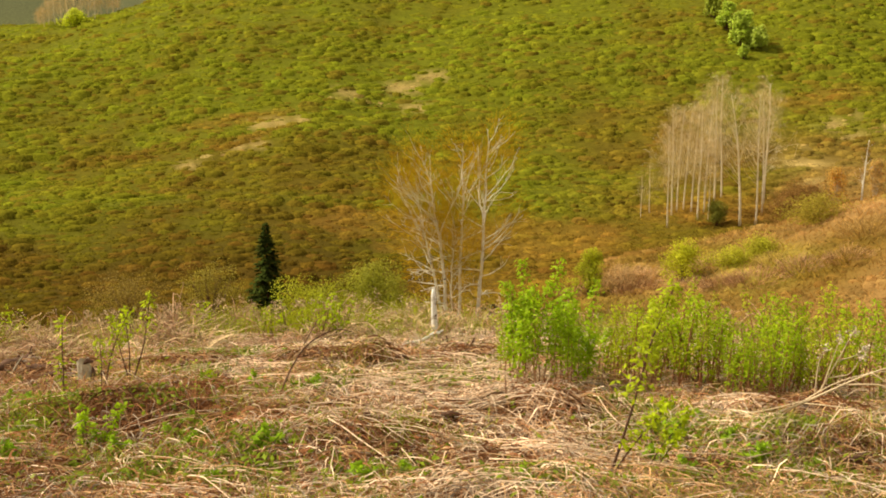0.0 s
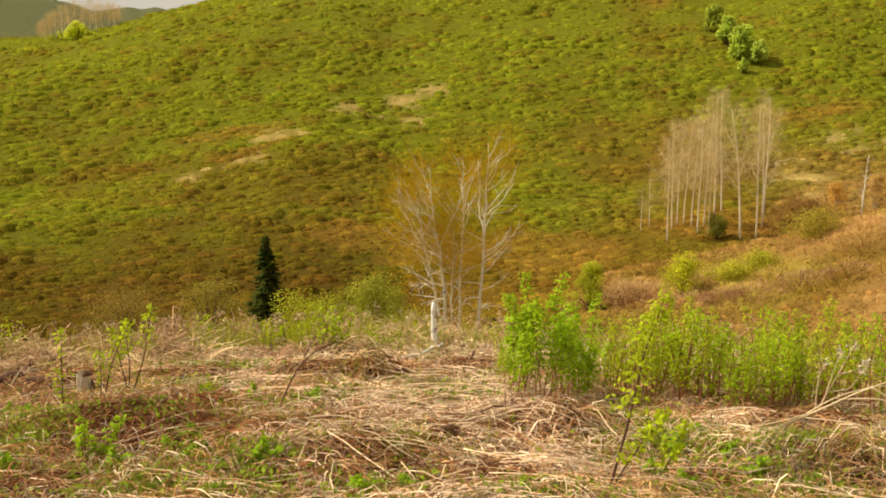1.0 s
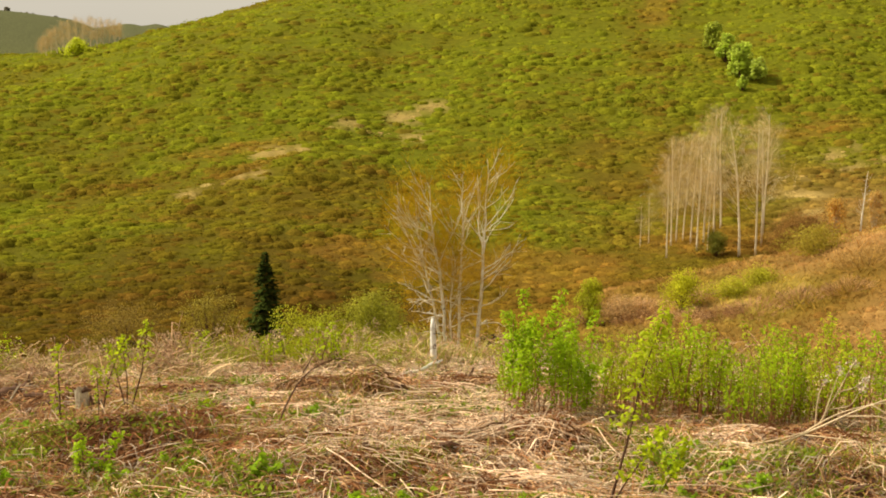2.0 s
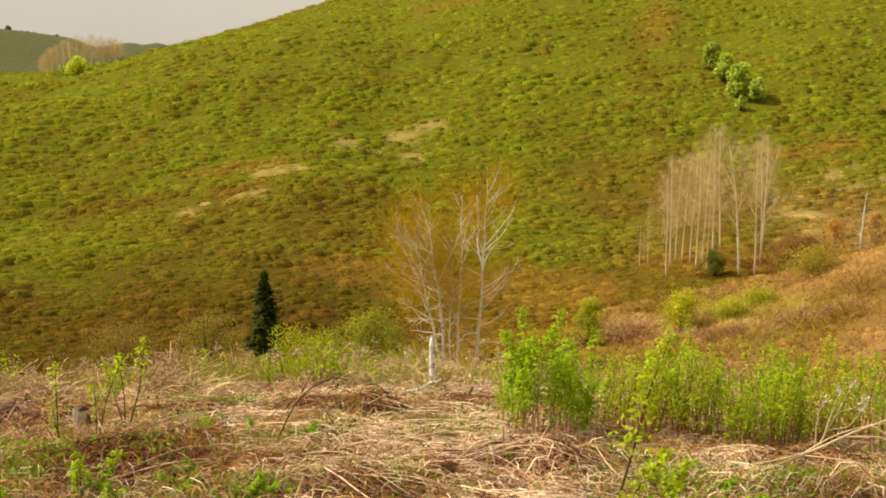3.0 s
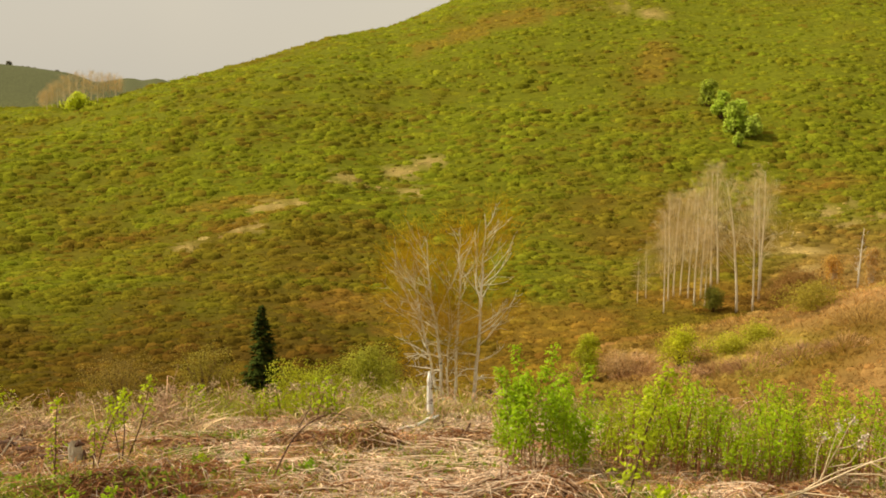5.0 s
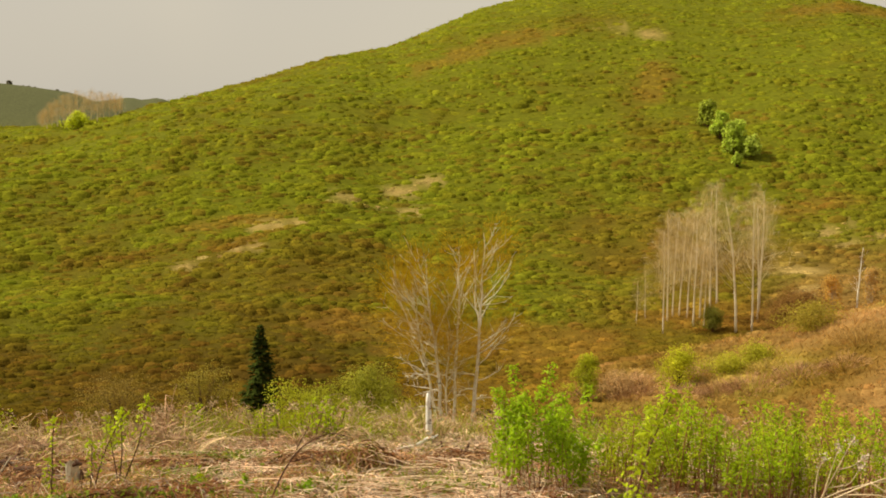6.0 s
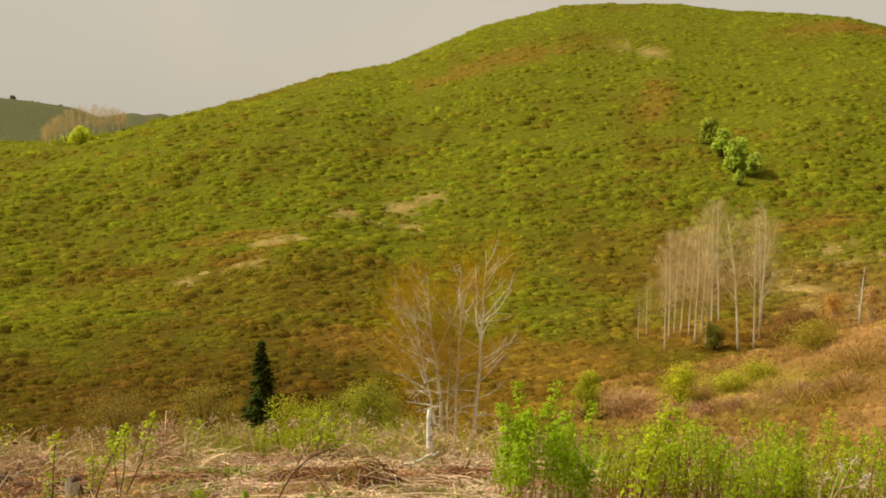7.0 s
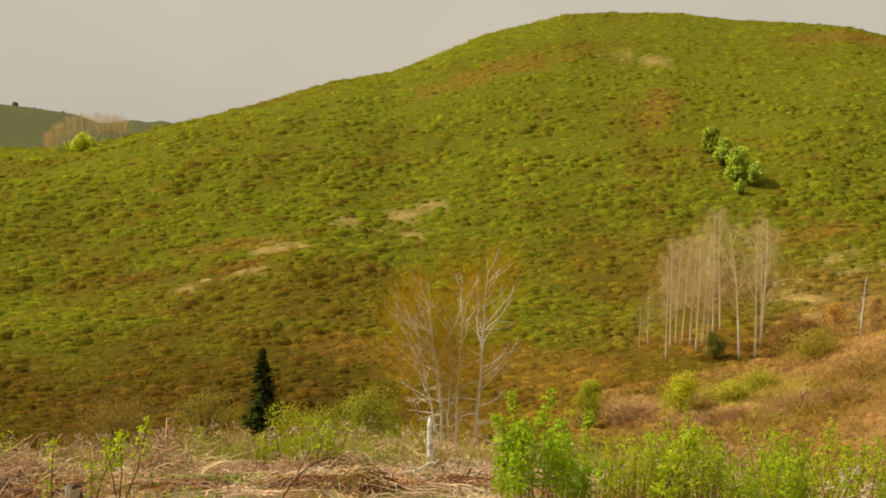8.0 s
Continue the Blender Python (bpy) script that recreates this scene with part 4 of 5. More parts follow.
def make_herbs():
    """Low broad-leaved herbs."""
    np.random.seed(14)
    spots_at = [(-2.94, 7.35), (-2.53, 6.99), (-2.59, 6.37), (-1.81, 6.81), (-1.49, 6.21), (-1.01, 5.96), (-1.17, 7.67), (-2.09, 5.62), (-1.45, 5.49), (-1.26, 5.75), (0.38, 5.15), (-0.25, 5.47), (1.57, 6.22), (1.27, 5.49), (1.73, 5.83),
                (1.44, 6.43), (2.05, 6.26), (-1.93, 8.72), (-0.79, 8.05), (1.96, 5.48), (-0.43, 5.53), (-1.72, 5.4), (-0.96, 5.45), (1.26, 6.96), (-2.19, 9.51), (-1.86, 9.6), (-0.1, 7.88), (0.19, 7.86), (0.64, 5.18), (0.45, 8.84)]
    x, y = [], []
    for cx, cy in spots_at:
        k = np.random.randint(220, 480) if cx < -1.2 else np.random.randint(150, 320)
        x.append(cx + np.random.normal(size=k) * 0.17), y.append(cy + np.random.normal(size=k) * 0.15)
    ex, ey = clearing_points(2600, 4.3, 10, 0.8)
    x, y = np.concatenate(x + [ex]), np.concatenate(y + [ey])
    n = len(x)
    c = np.stack([x, y, height(x, y) + heap(x, y) + np.random.uniform(0.03, 0.11, n)], 1)
    v, f, t = flakes(c, np.random.normal(size=(n, 3)) * 0.9 + np.array([0, -0.2, 0.8]), np.random.uniform(0.01, 0.03, n), np.array([0.27, 0.35, 0.025]) * np.random.uniform(0.4, 1.3, (n, 1)), 2.1)
    tagged(new("green_herbs", mesh_of("green_herbs", v, f, t, LEAF)), "low green broad-leaved herbs in patches", "herbs", kind="stuff")
    # brown dead leaves and litter
    n = 15000
    x, y = clearing_points(n, 4.3, 11.5, 0.85)
    c = np.stack([x, y, height(x, y) + heap(x, y) * np.random.uniform(0.5, 1.05, n) + np.random.uniform(0.01, 0.05, n)], 1)
    v, f, t = flakes(c, np.random.normal(size=(n, 3)) * 0.6 + np.array([0, -0.2, 1.0]), np.random.uniform(0.01, 0.03, n),
                     np.where(np.random.rand(n, 1) < 0.6, RED_LITTER, STRAW * 0.8) * np.random.uniform(0.5, 1.4, (n, 1)))
    tagged(new("leaf_litter", mesh_of("leaf_litter", v, f, t, THATCH)), "reddish-brown dead leaf litter", "litter", kind="stuff")


def make_brow_tangle():
    """Collapsed dead fern and weed stems arching over one another along the brow."""
    np.random.seed(19)
    pieces = []
    for b in range(210):
        x, y = clearing_points(1, 10.2, 12.6, 1.0, 0.44)
        x, y = float(x[0]), float(y[0])
        u = x / y
        if u > 0.06 and np.random.rand() < 0.7:
            continue
        tall = np.random.uniform(0.16, 0.42) * (0.7 + 0.6 * smooth(10.4, 11.6, y)) * (1.0 + 0.3 * smooth(-0.2, -0.3, u))
        main = np.random.uniform(0, 6.3)
        pink = np.random.rand() < 0.6
        for q in range(np.random.randint(8, 20)):
            way = main + np.random.normal() * 0.9
            h, out = tall * np.random.uniform(0.5, 1.15), np.random.uniform(0.1, 0.45)
            fx, fy = x + np.random.normal() * 0.08, y + np.random.normal() * 0.08
            s = np.linspace(0, 1, 6)
            over = np.random.uniform(0.1, 1.0)
            px, py = fx + math.cos(way) * out * s ** 1.4, fy + math.sin(way) * out * s ** 1.4
            pz = height(px, py) + h * (s * (1 + 0.5 * over) - over * s ** 2.6)
            tint = (np.array([0.6, 0.38, 0.23]) if pink else np.array([0.76, 0.58, 0.33])) * np.random.uniform(0.5, 1.3)
            pieces.append(tube(np.stack([px, py, pz], 1), np.linspace(1, 0.4, 6) * np.random.uniform(0.004, 0.0078), 3, tint))
            for w in range(2):
                j = np.random.randint(2, 6)
                o = np.array([px[j], py[j], pz[j]])
                e = o + np.random.normal(size=3) * np.array([0.06, 0.06, 0.04]) + np.array([0, 0, -0.01])
                pieces.append(tube([o, (o + e) / 2 + np.array([0, 0, 0.012]), e], [0.0036, 0.003, 0.002], 3, tint * 0.9))
    tagged(new("dead_fern_tangle", mesh_of("dead_fern_tangle", *joined(pieces), THATCH)), "tangle of collapsed dead fern stems along the brow", "weeds", kind="stuff")


def make_seed_heads():
    """Dry stems with pale woolly heads on the brow."""
    np.random.seed(15)
    n = 260
    x, y = clearing_points(n, 10.6, 12.8, 1.0)
    keep = (x / y < 0.08) | (np.random.rand(n) < 0.15)
    x, y = x[keep], y[keep]
    n = len(x)
    tips = upright(n, x, y, np.random.uniform(0.28, 0.5, n), np.random.uniform(0, 0.3, n), np.random.uniform(0, 0.4, n), np.full(n, 0.008), np.tile(np.array([0.36, 0.24, 0.13]), (n, 1)), THATCH,
                   "dry_flower_stems", "dry brown flower stems along the brow", "weeds")
    k = 16
    c = (tips[:, None] + np.random.normal(size=(n, k, 3)) * np.array([0.025, 0.025, 0.02])).reshape(-1, 3)
    v, f, t = flakes(c, np.random.normal(size=c.shape), np.random.uniform(0.01, 0.022, len(c)), np.array([0.54, 0.39, 0.24]) * np.random.uniform(0.6, 1.3, (len(c), 1)), 1.2)
    tagged(new("seed_heads", mesh_of("seed_heads", v, f, t, THATCH)), "pale woolly seed heads on dry stems", "seed heads", kind="stuff")


make_thatch()
make_stalks()
make_blades()
make_herbs()
make_seed_heads()
make_brow_tangle()


def make_heap(x, y, a, b, h, seed, label, red=0.6):
    """A collapsed heap of dead fern and grass on a dark core."""
    np.random.seed(seed)
    ob = tagged(new("fern_heap"), label, "heap", "heaps of dead fern")
    ob.location = stand(x, y)
    az = np.linspace(0, 2 * math.pi, 15)[:-1]
    v, f = [], []
    for k, rr in enumerate((1.0, 0.75, 0.45, 0.15)):
        for q in az:
            w = 1 + 0.2 * math.sin(3 * q + seed) + np.random.normal() * 0.06
            px, py = a * 0.7 * rr * w * math.cos(q), b * 0.7 * rr * w * math.sin(q)
            v.append((px, py, float(height(x + px, y + py)) - ob.location.z - 0.02 + h * 0.75 * (1 - rr ** 1.5) + np.random.normal() * 0.012))
    for k in range(3):
        for q in range(14):
            f.append((k * 14 + q, k * 14 + (q + 1) % 14, (k + 1) * 14 + (q + 1) % 14, (k + 1) * 14 + q))
    for q in range(0, 14, 2):
        f.append((42 + q, 42 + (q + 1) % 14, 42 + (q + 2) % 14, 42 + (q + 7) % 14))
    # The dark core is added as the shade in the gaps between fronds.
    part_of("core", mesh_of("core", v, f, np.tile((0.09, 0.045, 0.025), (len(v), 1)), GROUND, False), ob, "dark core for the shade between fronds")
    n = int(650 * (a * b) ** 0.5 / 0.35)
    d = np.random.normal(size=(n, 2)) * 0.5
    px, py = d[:, 0] * a, d[:, 1] * b
    base = height(x + px, y + py) - ob.location.z + h * np.exp(-(d ** 2).sum(1)) * np.random.uniform(0.3, 1.1, n)
    way = np.arctan2(d[:, 1], d[:, 0]) * 0.4 + np.random.normal(size=n) * 1.5
    ln = np.random.uniform(0.1, 0.34, n)
    s = np.linspace(0, 1, 5)[None]
    rise = np.random.uniform(-0.1, 0.9, n)
    path = np.stack([px[:, None] + np.cos(way)[:, None] * ln[:, None] * s, py[:, None] + np.sin(way)[:, None] * ln[:, None] * s,
                     base[:, None] + ln[:, None] * (rise[:, None] * s - (0.35 + rise[:, None]) * s ** 2) + 0.01], 2)
    gz = height(x + path[..., 0], y + path[..., 1]) - ob.location.z + 0.006
    path[..., 2] = np.maximum(path[..., 2], gz)
    tint = np.where(np.random.rand(n, 1) < red, RED_LITTER, STRAW) * np.random.uniform(0.25, 1.3, (n, 1))
    part_of("fronds", mesh_of("fronds", *ribbons(path, np.random.uniform(0.003, 0.011, n)[:, None] * np.array([[0.7, 1, 1, 0.8, 0.3]]), tint), THATCH), ob, "reddish-brown dead fronds")["kind"] = "stuff"


for k, (x, y, a, b, h) in enumerate(HEAPS):
    make_heap(x, y, a, b, h * 1.3, 200 + k, "collapsed heap of reddish dead fern and straw", 0.9 if k < 2 else 0.55)
for k, (x, y, a, b, h) in enumerate([(-2.26, 6.3, 0.3, 0.2, 0.1), (-2.17, 5.51, 0.3, 0.2, 0.1), (-1.28, 6.55, 0.35, 0.2, 0.1), (2.42, 7.08, 0.4, 0.2, 0.12), (1.44, 5.68, 0.2, 0.15, 0.07), (-0.81, 6.73, 0.4, 0.15, 0.08), (0.13, 6.88, 0.25, 0.12, 0.08),
                                     (-3.16, 9.06, 0.4, 0.2, 0.1), (-2.22, 9.19, 0.5, 0.2, 0.08), (-1.1, 9.26, 0.4, 0.2, 0.1), (0.28, 9.31, 0.4, 0.2, 0.1), (0.96, 6.98, 0.35, 0.2, 0.1), (0.2, 5.6, 0.3, 0.15, 0.07), (-0.44, 5.68, 0.35, 0.2, 0.1)]):
    make_heap(x, y, a, b, h * 1.1, 220 + k, "low tangle of dead fern and straw")


# ---- young shrubs and saplings ----
SWAYING = []
SHOOT = material("reddish_shoot", (0.3, 0.13, 0.055), rough=0.8, vary=0.3, size=9, fine=60)


def shrub(name, x, y, stems, leaf, per_metre, tint, seed, label, group="", bare=0.25, bark=None, category="shrub", thick=1.0):
    """Upright shoots with alternate leaves: stems are (dx, dy, lean x, lean y, height)."""
    np.random.seed(seed)
    ob = tagged(new(name), label, category, group)
    ob.location = stand(x, y, 0.02)
    cs, ns, ts = [], [], []
    for dx, dy, lx, ly, h in stems:
        p = wander((dx, dy, 0), (lx, ly, 1), h, 8, 0.06, 0.0)
        part_of("stem", mesh_of("stem", *tube(p, np.linspace(1, 0.3, 9) * (0.0022 + 0.003 * h) * thick, 5), bark or SHOOT, True), ob)
        k = max(6, int(h * per_metre))
        q = bare + (1 - bare) * np.random.rand(k) ** 0.8
        c = np.stack([np.interp(q * 8, np.arange(9), p[:, e]) for e in range(3)], 1)
        a = np.random.uniform(0, 2 * math.pi, k)
        reach = (0.075 * (1 - 0.85 * q) + 0.014) * (0.5 + h)
        reach *= np.random.uniform(0.3, 1.3, k)
        off = np.stack([np.cos(a) * reach, np.sin(a) * reach, reach * 0.5], 1)
        cs.append(c + off), ns.append(off / reach[:, None] * 0.6 + np.random.normal(size=(k, 3)) * 0.5 + np.array([0, -0.2, 0.6]))
        ts.append(np.array(tint) * np.random.uniform(0.7, 1.3, (k, 1)) * (0.85 + 0.3 * q[:, None]))
    c, nn, t = np.concatenate(cs), np.concatenate(ns), np.concatenate(ts)
    part_of("foliage", mesh_of("foliage", *flakes(c, nn, np.random.uniform(0.65, 1.25, len(c)) * leaf, t, 2.1), LEAF), ob)
    return ob


FRESH, SHADY, YELLOW = (0.34, 0.48, 0.01), (0.4, 0.46, 0.012), (0.4, 0.49, 0.01)


def many(n, wide, deep, h0, h1, seed, lean=0.12):
    rng = random.Random(seed)
    return [(rng.uniform(-wide, wide), rng.uniform(-deep, deep), rng.uniform(-lean, lean), rng.uniform(-lean, lean), rng.uniform(h0, h1)) for _ in range(n)]


big_bush = shrub("leafy_shrub", 0.71, 7.72, [(0, 0, 0.0, 0, 1.0), (0.03, 0.05, 0.02, 0, 0.98), (-0.1, 0.05, -0.08, 0, 0.78)] + many(17, 0.22, 0.15, 0.5, 0.86, 3), 0.0175, 270, FRESH, 31, "bright green leafy young shrub", "shrubs in the clearing")
right_bush = shrub("leafy_shrub", 1.07, 7.98, [(0, 0, 0.05, 0, 0.85)] + many(10, 0.16, 0.14, 0.4, 0.7, 4), 0.0175, 260, FRESH, 32, "bright green leafy young shrub", "shrubs in the clearing")
SWAYING += [(big_bush, [(0, -1), (0.5, 0), (1, 0.5), (1.5, 0), (3, 0), (3.5, -2), (4, 0), (4.5, -1), (6, -3), (6.5, -2.4), (7, -1.2), (7.5, -3.3), (8, -4.5)]),
            (right_bush, [(0, 0), (0.5, 1), (1, 0.5), (1.5, -0.5), (3, 0.5), (3.5, -1), (4, 0.3), (4.5, -1), (6, -2), (6.5, -1.4), (7, -0.2), (7.5, -2.3), (8, -3)])]
models = [shrub("leafy_shrub", 1.42, 8.17, many(13, 0.24, 0.16, 0.3, 0.78, 5), 0.0135, 165, SHADY, 33, "upright young shrub with small green leaves", "shrubs in the clearing", 0.36, thick=1.6),
          shrub("leafy_shrub", 1.72, 8.14, many(12, 0.24, 0.16, 0.28, 0.7, 6), 0.0135, 160, (0.38, 0.45, 0.012), 34, "upright young shrub with small green leaves", "shrubs in the clearing", 0.36, thick=1.6),
          shrub("leafy_shrub", 2.61, 7.91, many(14, 0.24, 0.16, 0.36, 0.86, 7), 0.014, 180, (0.34, 0.46, 0.01), 35, "upright young shrub with small green leaves", "shrubs in the clearing", 0.34, thick=1.6)]
spot = random.Random(8)
for k, (x, y) in enumerate([(1.3, 8.51), (1.6, 8.41), (1.89, 8.12), (2.01, 7.96), (2.21, 8.17), (2.21, 7.71), (2.43, 8.03), (2.7, 7.73), (2.58, 8.18), (2.88, 7.71), (1.5, 8.89), (1.78, 8.89), (2.06, 8.65), (2.35, 8.54), (2.67, 8.7),
                           (2.93, 8.55), (3.23, 8.45), (3.33, 8.18), (0.51, 8.27), (1.85, 8.55), (2.18, 8.43), (3.03, 8.38)][:19]):
    size = spot.uniform(0.8, 1.15)
    turn = spot.uniform(0, 360)
    at = stand(x, y, 0.02)
    copy = copy_thing(models[k % 3], pose(*at, 0, 0, turn) @ Matrix.Scale(size, 4))
    ph = spot.uniform(0, 6)
    if k % 2 == 0:
        SWAYING.append((copy, [(t, 1.6 * math.sin(t * 2.3 + ph) + 1.0 * math.sin(t * 5.1 + 2 * ph) - 0.2 * t) for t in [0, 0.5, 1, 1.5, 2, 2.5, 3, 3.5, 4, 4.5, 5, 5.5, 6, 6.5, 7, 7.5, 8]], turn))

# thin saplings with few leaves
front = shrub("sapling", 0.83, 5.34, [(0, 0, 0.34, 0.0, 1.12), (0.01, 0, 0.36, 0.0, 0.6)], 0.02, 240, (0.42, 0.5, 0.014), 41, "thin leaning sapling with yellow-green leaves", "saplings in the clearing", 0.4, bark=BARK_DARK, category="sapling", thick=1.6)
front_low = shrub("sapling", 1.06, 5.54, [(0, 0, 0.3, 0, 0.5), (0.02, 0, 0.6, 0, 0.36)], 0.02, 150, YELLOW, 42, "short sapling with yellow-green leaves", "saplings in the clearing", 0.45, bark=BARK_DARK, category="sapling", thick=1.6)
left_tall = shrub("sapling", -2.42, 8.19, [(0, 0, 0.03, 0, 0.66), (0.0, 0.02, 0.28, 0, 0.8), (0, 0, -0.25, 0, 0.6)], 0.019, 110, YELLOW, 43, "thin sapling with yellow-green leaves at its tips", "saplings in the clearing", 0.5, bark=BARK_DARK, category="sapling", thick=1.6)
left_thin = shrub("sapling", -2.56, 7.14, [(0, 0, 0.08, 0, 0.72), (0.0, 0, 0.0, 0, 0.42)], 0.019, 90, YELLOW, 44, "thin dark-stemmed sapling with few leaves", "saplings in the clearing", 0.4, bark=BARK_DARK, category="sapling", thick=1.6)
left_low = shrub("sapling", -2.1, 6.17, [(0, 0, 0.02, 0, 0.36), (0.04, 0, 0.5, 0, 0.4), (0, 0, -0.2, 0, 0.3)], 0.02, 190, FRESH, 45, "low leafy green sapling in the litter", "saplings in the clearing", 0.2, bark=BARK_DARK, category="sapling", thick=1.6)
left_third = shrub("sapling", -2.44, 7.53, [(0, 0, 0.25, 0, 0.75), (0, 0, 0.1, 0, 0.5)], 0.019, 90, YELLOW, 46, "thin dark-stemmed sapling with few leaves", "saplings in the clearing", 0.45, bark=BARK_DARK, category="sapling", thick=1.6)
mid_left = shrub("sapling", -1.78, 8.13, [(0, 0, 0.05, 0, 0.22), (0.03, 0, -0.2, 0, 0.16)], 0.03, 90, YELLOW, 47, "small yellow-green seedling in the grass", "saplings in the clearing", 0.2, bark=BARK_DARK, category="sapling", thick=1.6)
brow_tall = shrub("sapling", -2.57, 11.71, many(5, 0.12, 0.1, 0.3, 0.5, 9), 0.02, 90, YELLOW, 48, "slender yellow-green sapling on the brow", "saplings in the clearing", 0.2, bark=BARK_DARK, category="sapling", thick=1.6)
for k, (x, y) in enumerate([(-1.09, 10.66), (-0.97, 10.8), (-1.36, 10.96), (-1.72, 11.05), (-4.79, 11.81), (-1.93, 11.24), (-0.7, 10.72), (-2.89, 12.04), (-4.83, 11.69)]):
    copy_thing(brow_tall, pose(*stand(x, y, 0.02), 0, 0, 50 * k) @ Matrix.Scale([1.2, 1.0, 0.9, 1.0, 1.2, 0.8, 0.7, 0.8, 1.1][k], 4))
weed = shrub("weed_seedling", -2.75, 7.08, [(0, 0, 0.1, 0, 0.13), (0.02, 0.01, -0.4, 0.1, 0.12), (-0.02, 0.01, 0.5, -0.2, 0.12), (0, -0.02, -0.1, -0.4, 0.1)], 0.024, 150, (0.25, 0.38, 0.015), 61, "small bright green leafy seedling in the litter", "seedlings", 0.15, category="seedling")
grow = random.Random(4)
for x, y in [(-3.13, 7.65), (-2.69, 7.28), (-2.72, 6.73), (-2.41, 6.8), (-1.86, 6.93), (-1.66, 6.33), (-1.45, 6.1), (-1.0, 5.89), (-2.45, 5.86), (-2.0, 5.64), (-1.88, 5.99), (-1.76, 7.76), (-1.17, 5.32), (-0.41, 5.28), (-0.19, 5.4), (0.4, 5.08), (1.39, 6.26),
             (1.6, 6.58), (1.67, 6.1), (1.75, 5.79), (1.3, 5.63), (2.02, 6.06), (1.16, 5.82), (2.01, 5.62), (-0.93, 7.73), (-1.45, 8.14), (-2.85, 7.2), (-2.95, 7.5), (-2.78, 7.0), (-2.3, 6.55), (-2.2, 6.4), (-2.05, 6.2), (-2.5, 6.5), (-1.7, 6.6), (-1.55, 6.5)]:
    copy_thing(weed, pose(*stand(x, y, -0.02), 0, 0, grow.uniform(0, 360)) @ Matrix.Scale(grow.uniform(0.7, 1.25), 4))
SWAYING += [(front, [(0, 1.0), (0.5, 0), (1, -1.6), (1.5, -2.4), (2.2, -1), (3, 0.5), (3.5, 0), (4, 0), (4.5, 0), (5.2, 0.6), (6, 1.4), (6.5, -0.2), (7, 0.9), (7.5, 1.9), (8, 7.9)]),
            (front_low, [(0, 0.5), (0.5, 0), (1, -1), (1.5, -1.2), (3, 0.5), (3.5, 0), (4, 0.4), (4.5, 0), (6, 1), (6.5, 0), (7, 0.9), (7.5, 1.5), (8, 3)]),
            (left_tall, [(0, -0.4), (0.5, 1.4), (1, 0.4), (1.5, -0.4), (3, -2.1), (3.5, -0.4), (4, 0), (4.5, 3.6), (6, 3.2), (6.5, -1), (7, 6.4), (7.5, 5), (8, 2.5)]),
            (left_thin, [(0, 0.4), (0.5, 1), (1, 0), (1.5, -0.6), (3, -1.1), (3.5, -0.4), (4, 0.5), (4.5, 2), (6, 1.2), (6.5, -1), (7, 2.4), (7.5, 2), (8, 1)]),
            (left_third, [(0, 0), (0.5, 1.2), (1, 0.2), (1.5, -0.8), (3, -1.5), (3.5, 0), (4, 0.3), (4.5, 2.4), (6, 2), (6.5, -0.5), (7, 3.4), (7.5, 3), (8, 1.4)])]


# ---- the white birch snag, the fallen log, the stump and dead wood ----
def make_snag(x, y):
    snag = tagged(new("birch_snag"), "broken white birch stem standing on the brow", "tree stump")
    snag.location = stand(x, y, 0.03)
    np.random.seed(51)
    p = wander((0, 0, 0), (-0.025, 0, 1), 0.56, 9, 0.012)
    v, f, t = tube(p, np.array([0.042, 0.037, 0.034, 0.033, 0.032, 0.03, 0.028, 0.026, 0.023, 0.015]), 10)
    v[-12:-2, 2] += np.random.uniform(-0.012, 0.02, 10)
    part_of("trunk", mesh_of("trunk", v, f, t, BARK_POST, True), snag, "peeling white birch bark")
    for q in range(6):
        z = random.uniform(0.08, 0.5)
        part_of("knot", mesh_of("knot", *tube([(0.012, -0.022, z), (0.02 * random.uniform(-1, 1), -0.034, z + 0.006)], [0.008, 0.003], 6), BARK_DARK, True), snag)


def make_log(name, label, a, b, radius, bark, seed, lift=0.0, stub=True, rest=0.0):
    np.random.seed(seed)
    log = tagged(new(name), label, "log")
    xs, ys = np.linspace(a[0], b[0], 9), np.linspace(a[1], b[1], 9)
    zs = height(xs, ys) + 0.02 + radius * 0.6 + heap(xs, ys) + np.linspace(lift, 0, 9) + rest + np.random.normal(size=9) * radius * 0.15
    log.location = (xs[0], ys[0], zs[0])
    p = np.stack([xs - xs[0], ys - ys[0], zs - zs[0]], 1)
    part_of("stem", mesh_of("stem", *tube(p, np.array([0.45, 0.85, 1, 1, 0.95, 0.9, 0.85, 0.75, 0.4]) * radius * np.random.uniform(0.75, 1.2, 9), 9), bark, True), log)
    if stub:
        for q in (2, 5, 7):
            part_of("twig_stub", mesh_of("twig_stub", *tube([p[q], p[q] + np.array([random.uniform(-0.05, 0.05), -0.03, random.uniform(0.04, 0.12)])], [radius * 0.35, radius * 0.15], 5), BARK_DARK, True), log)
    return log


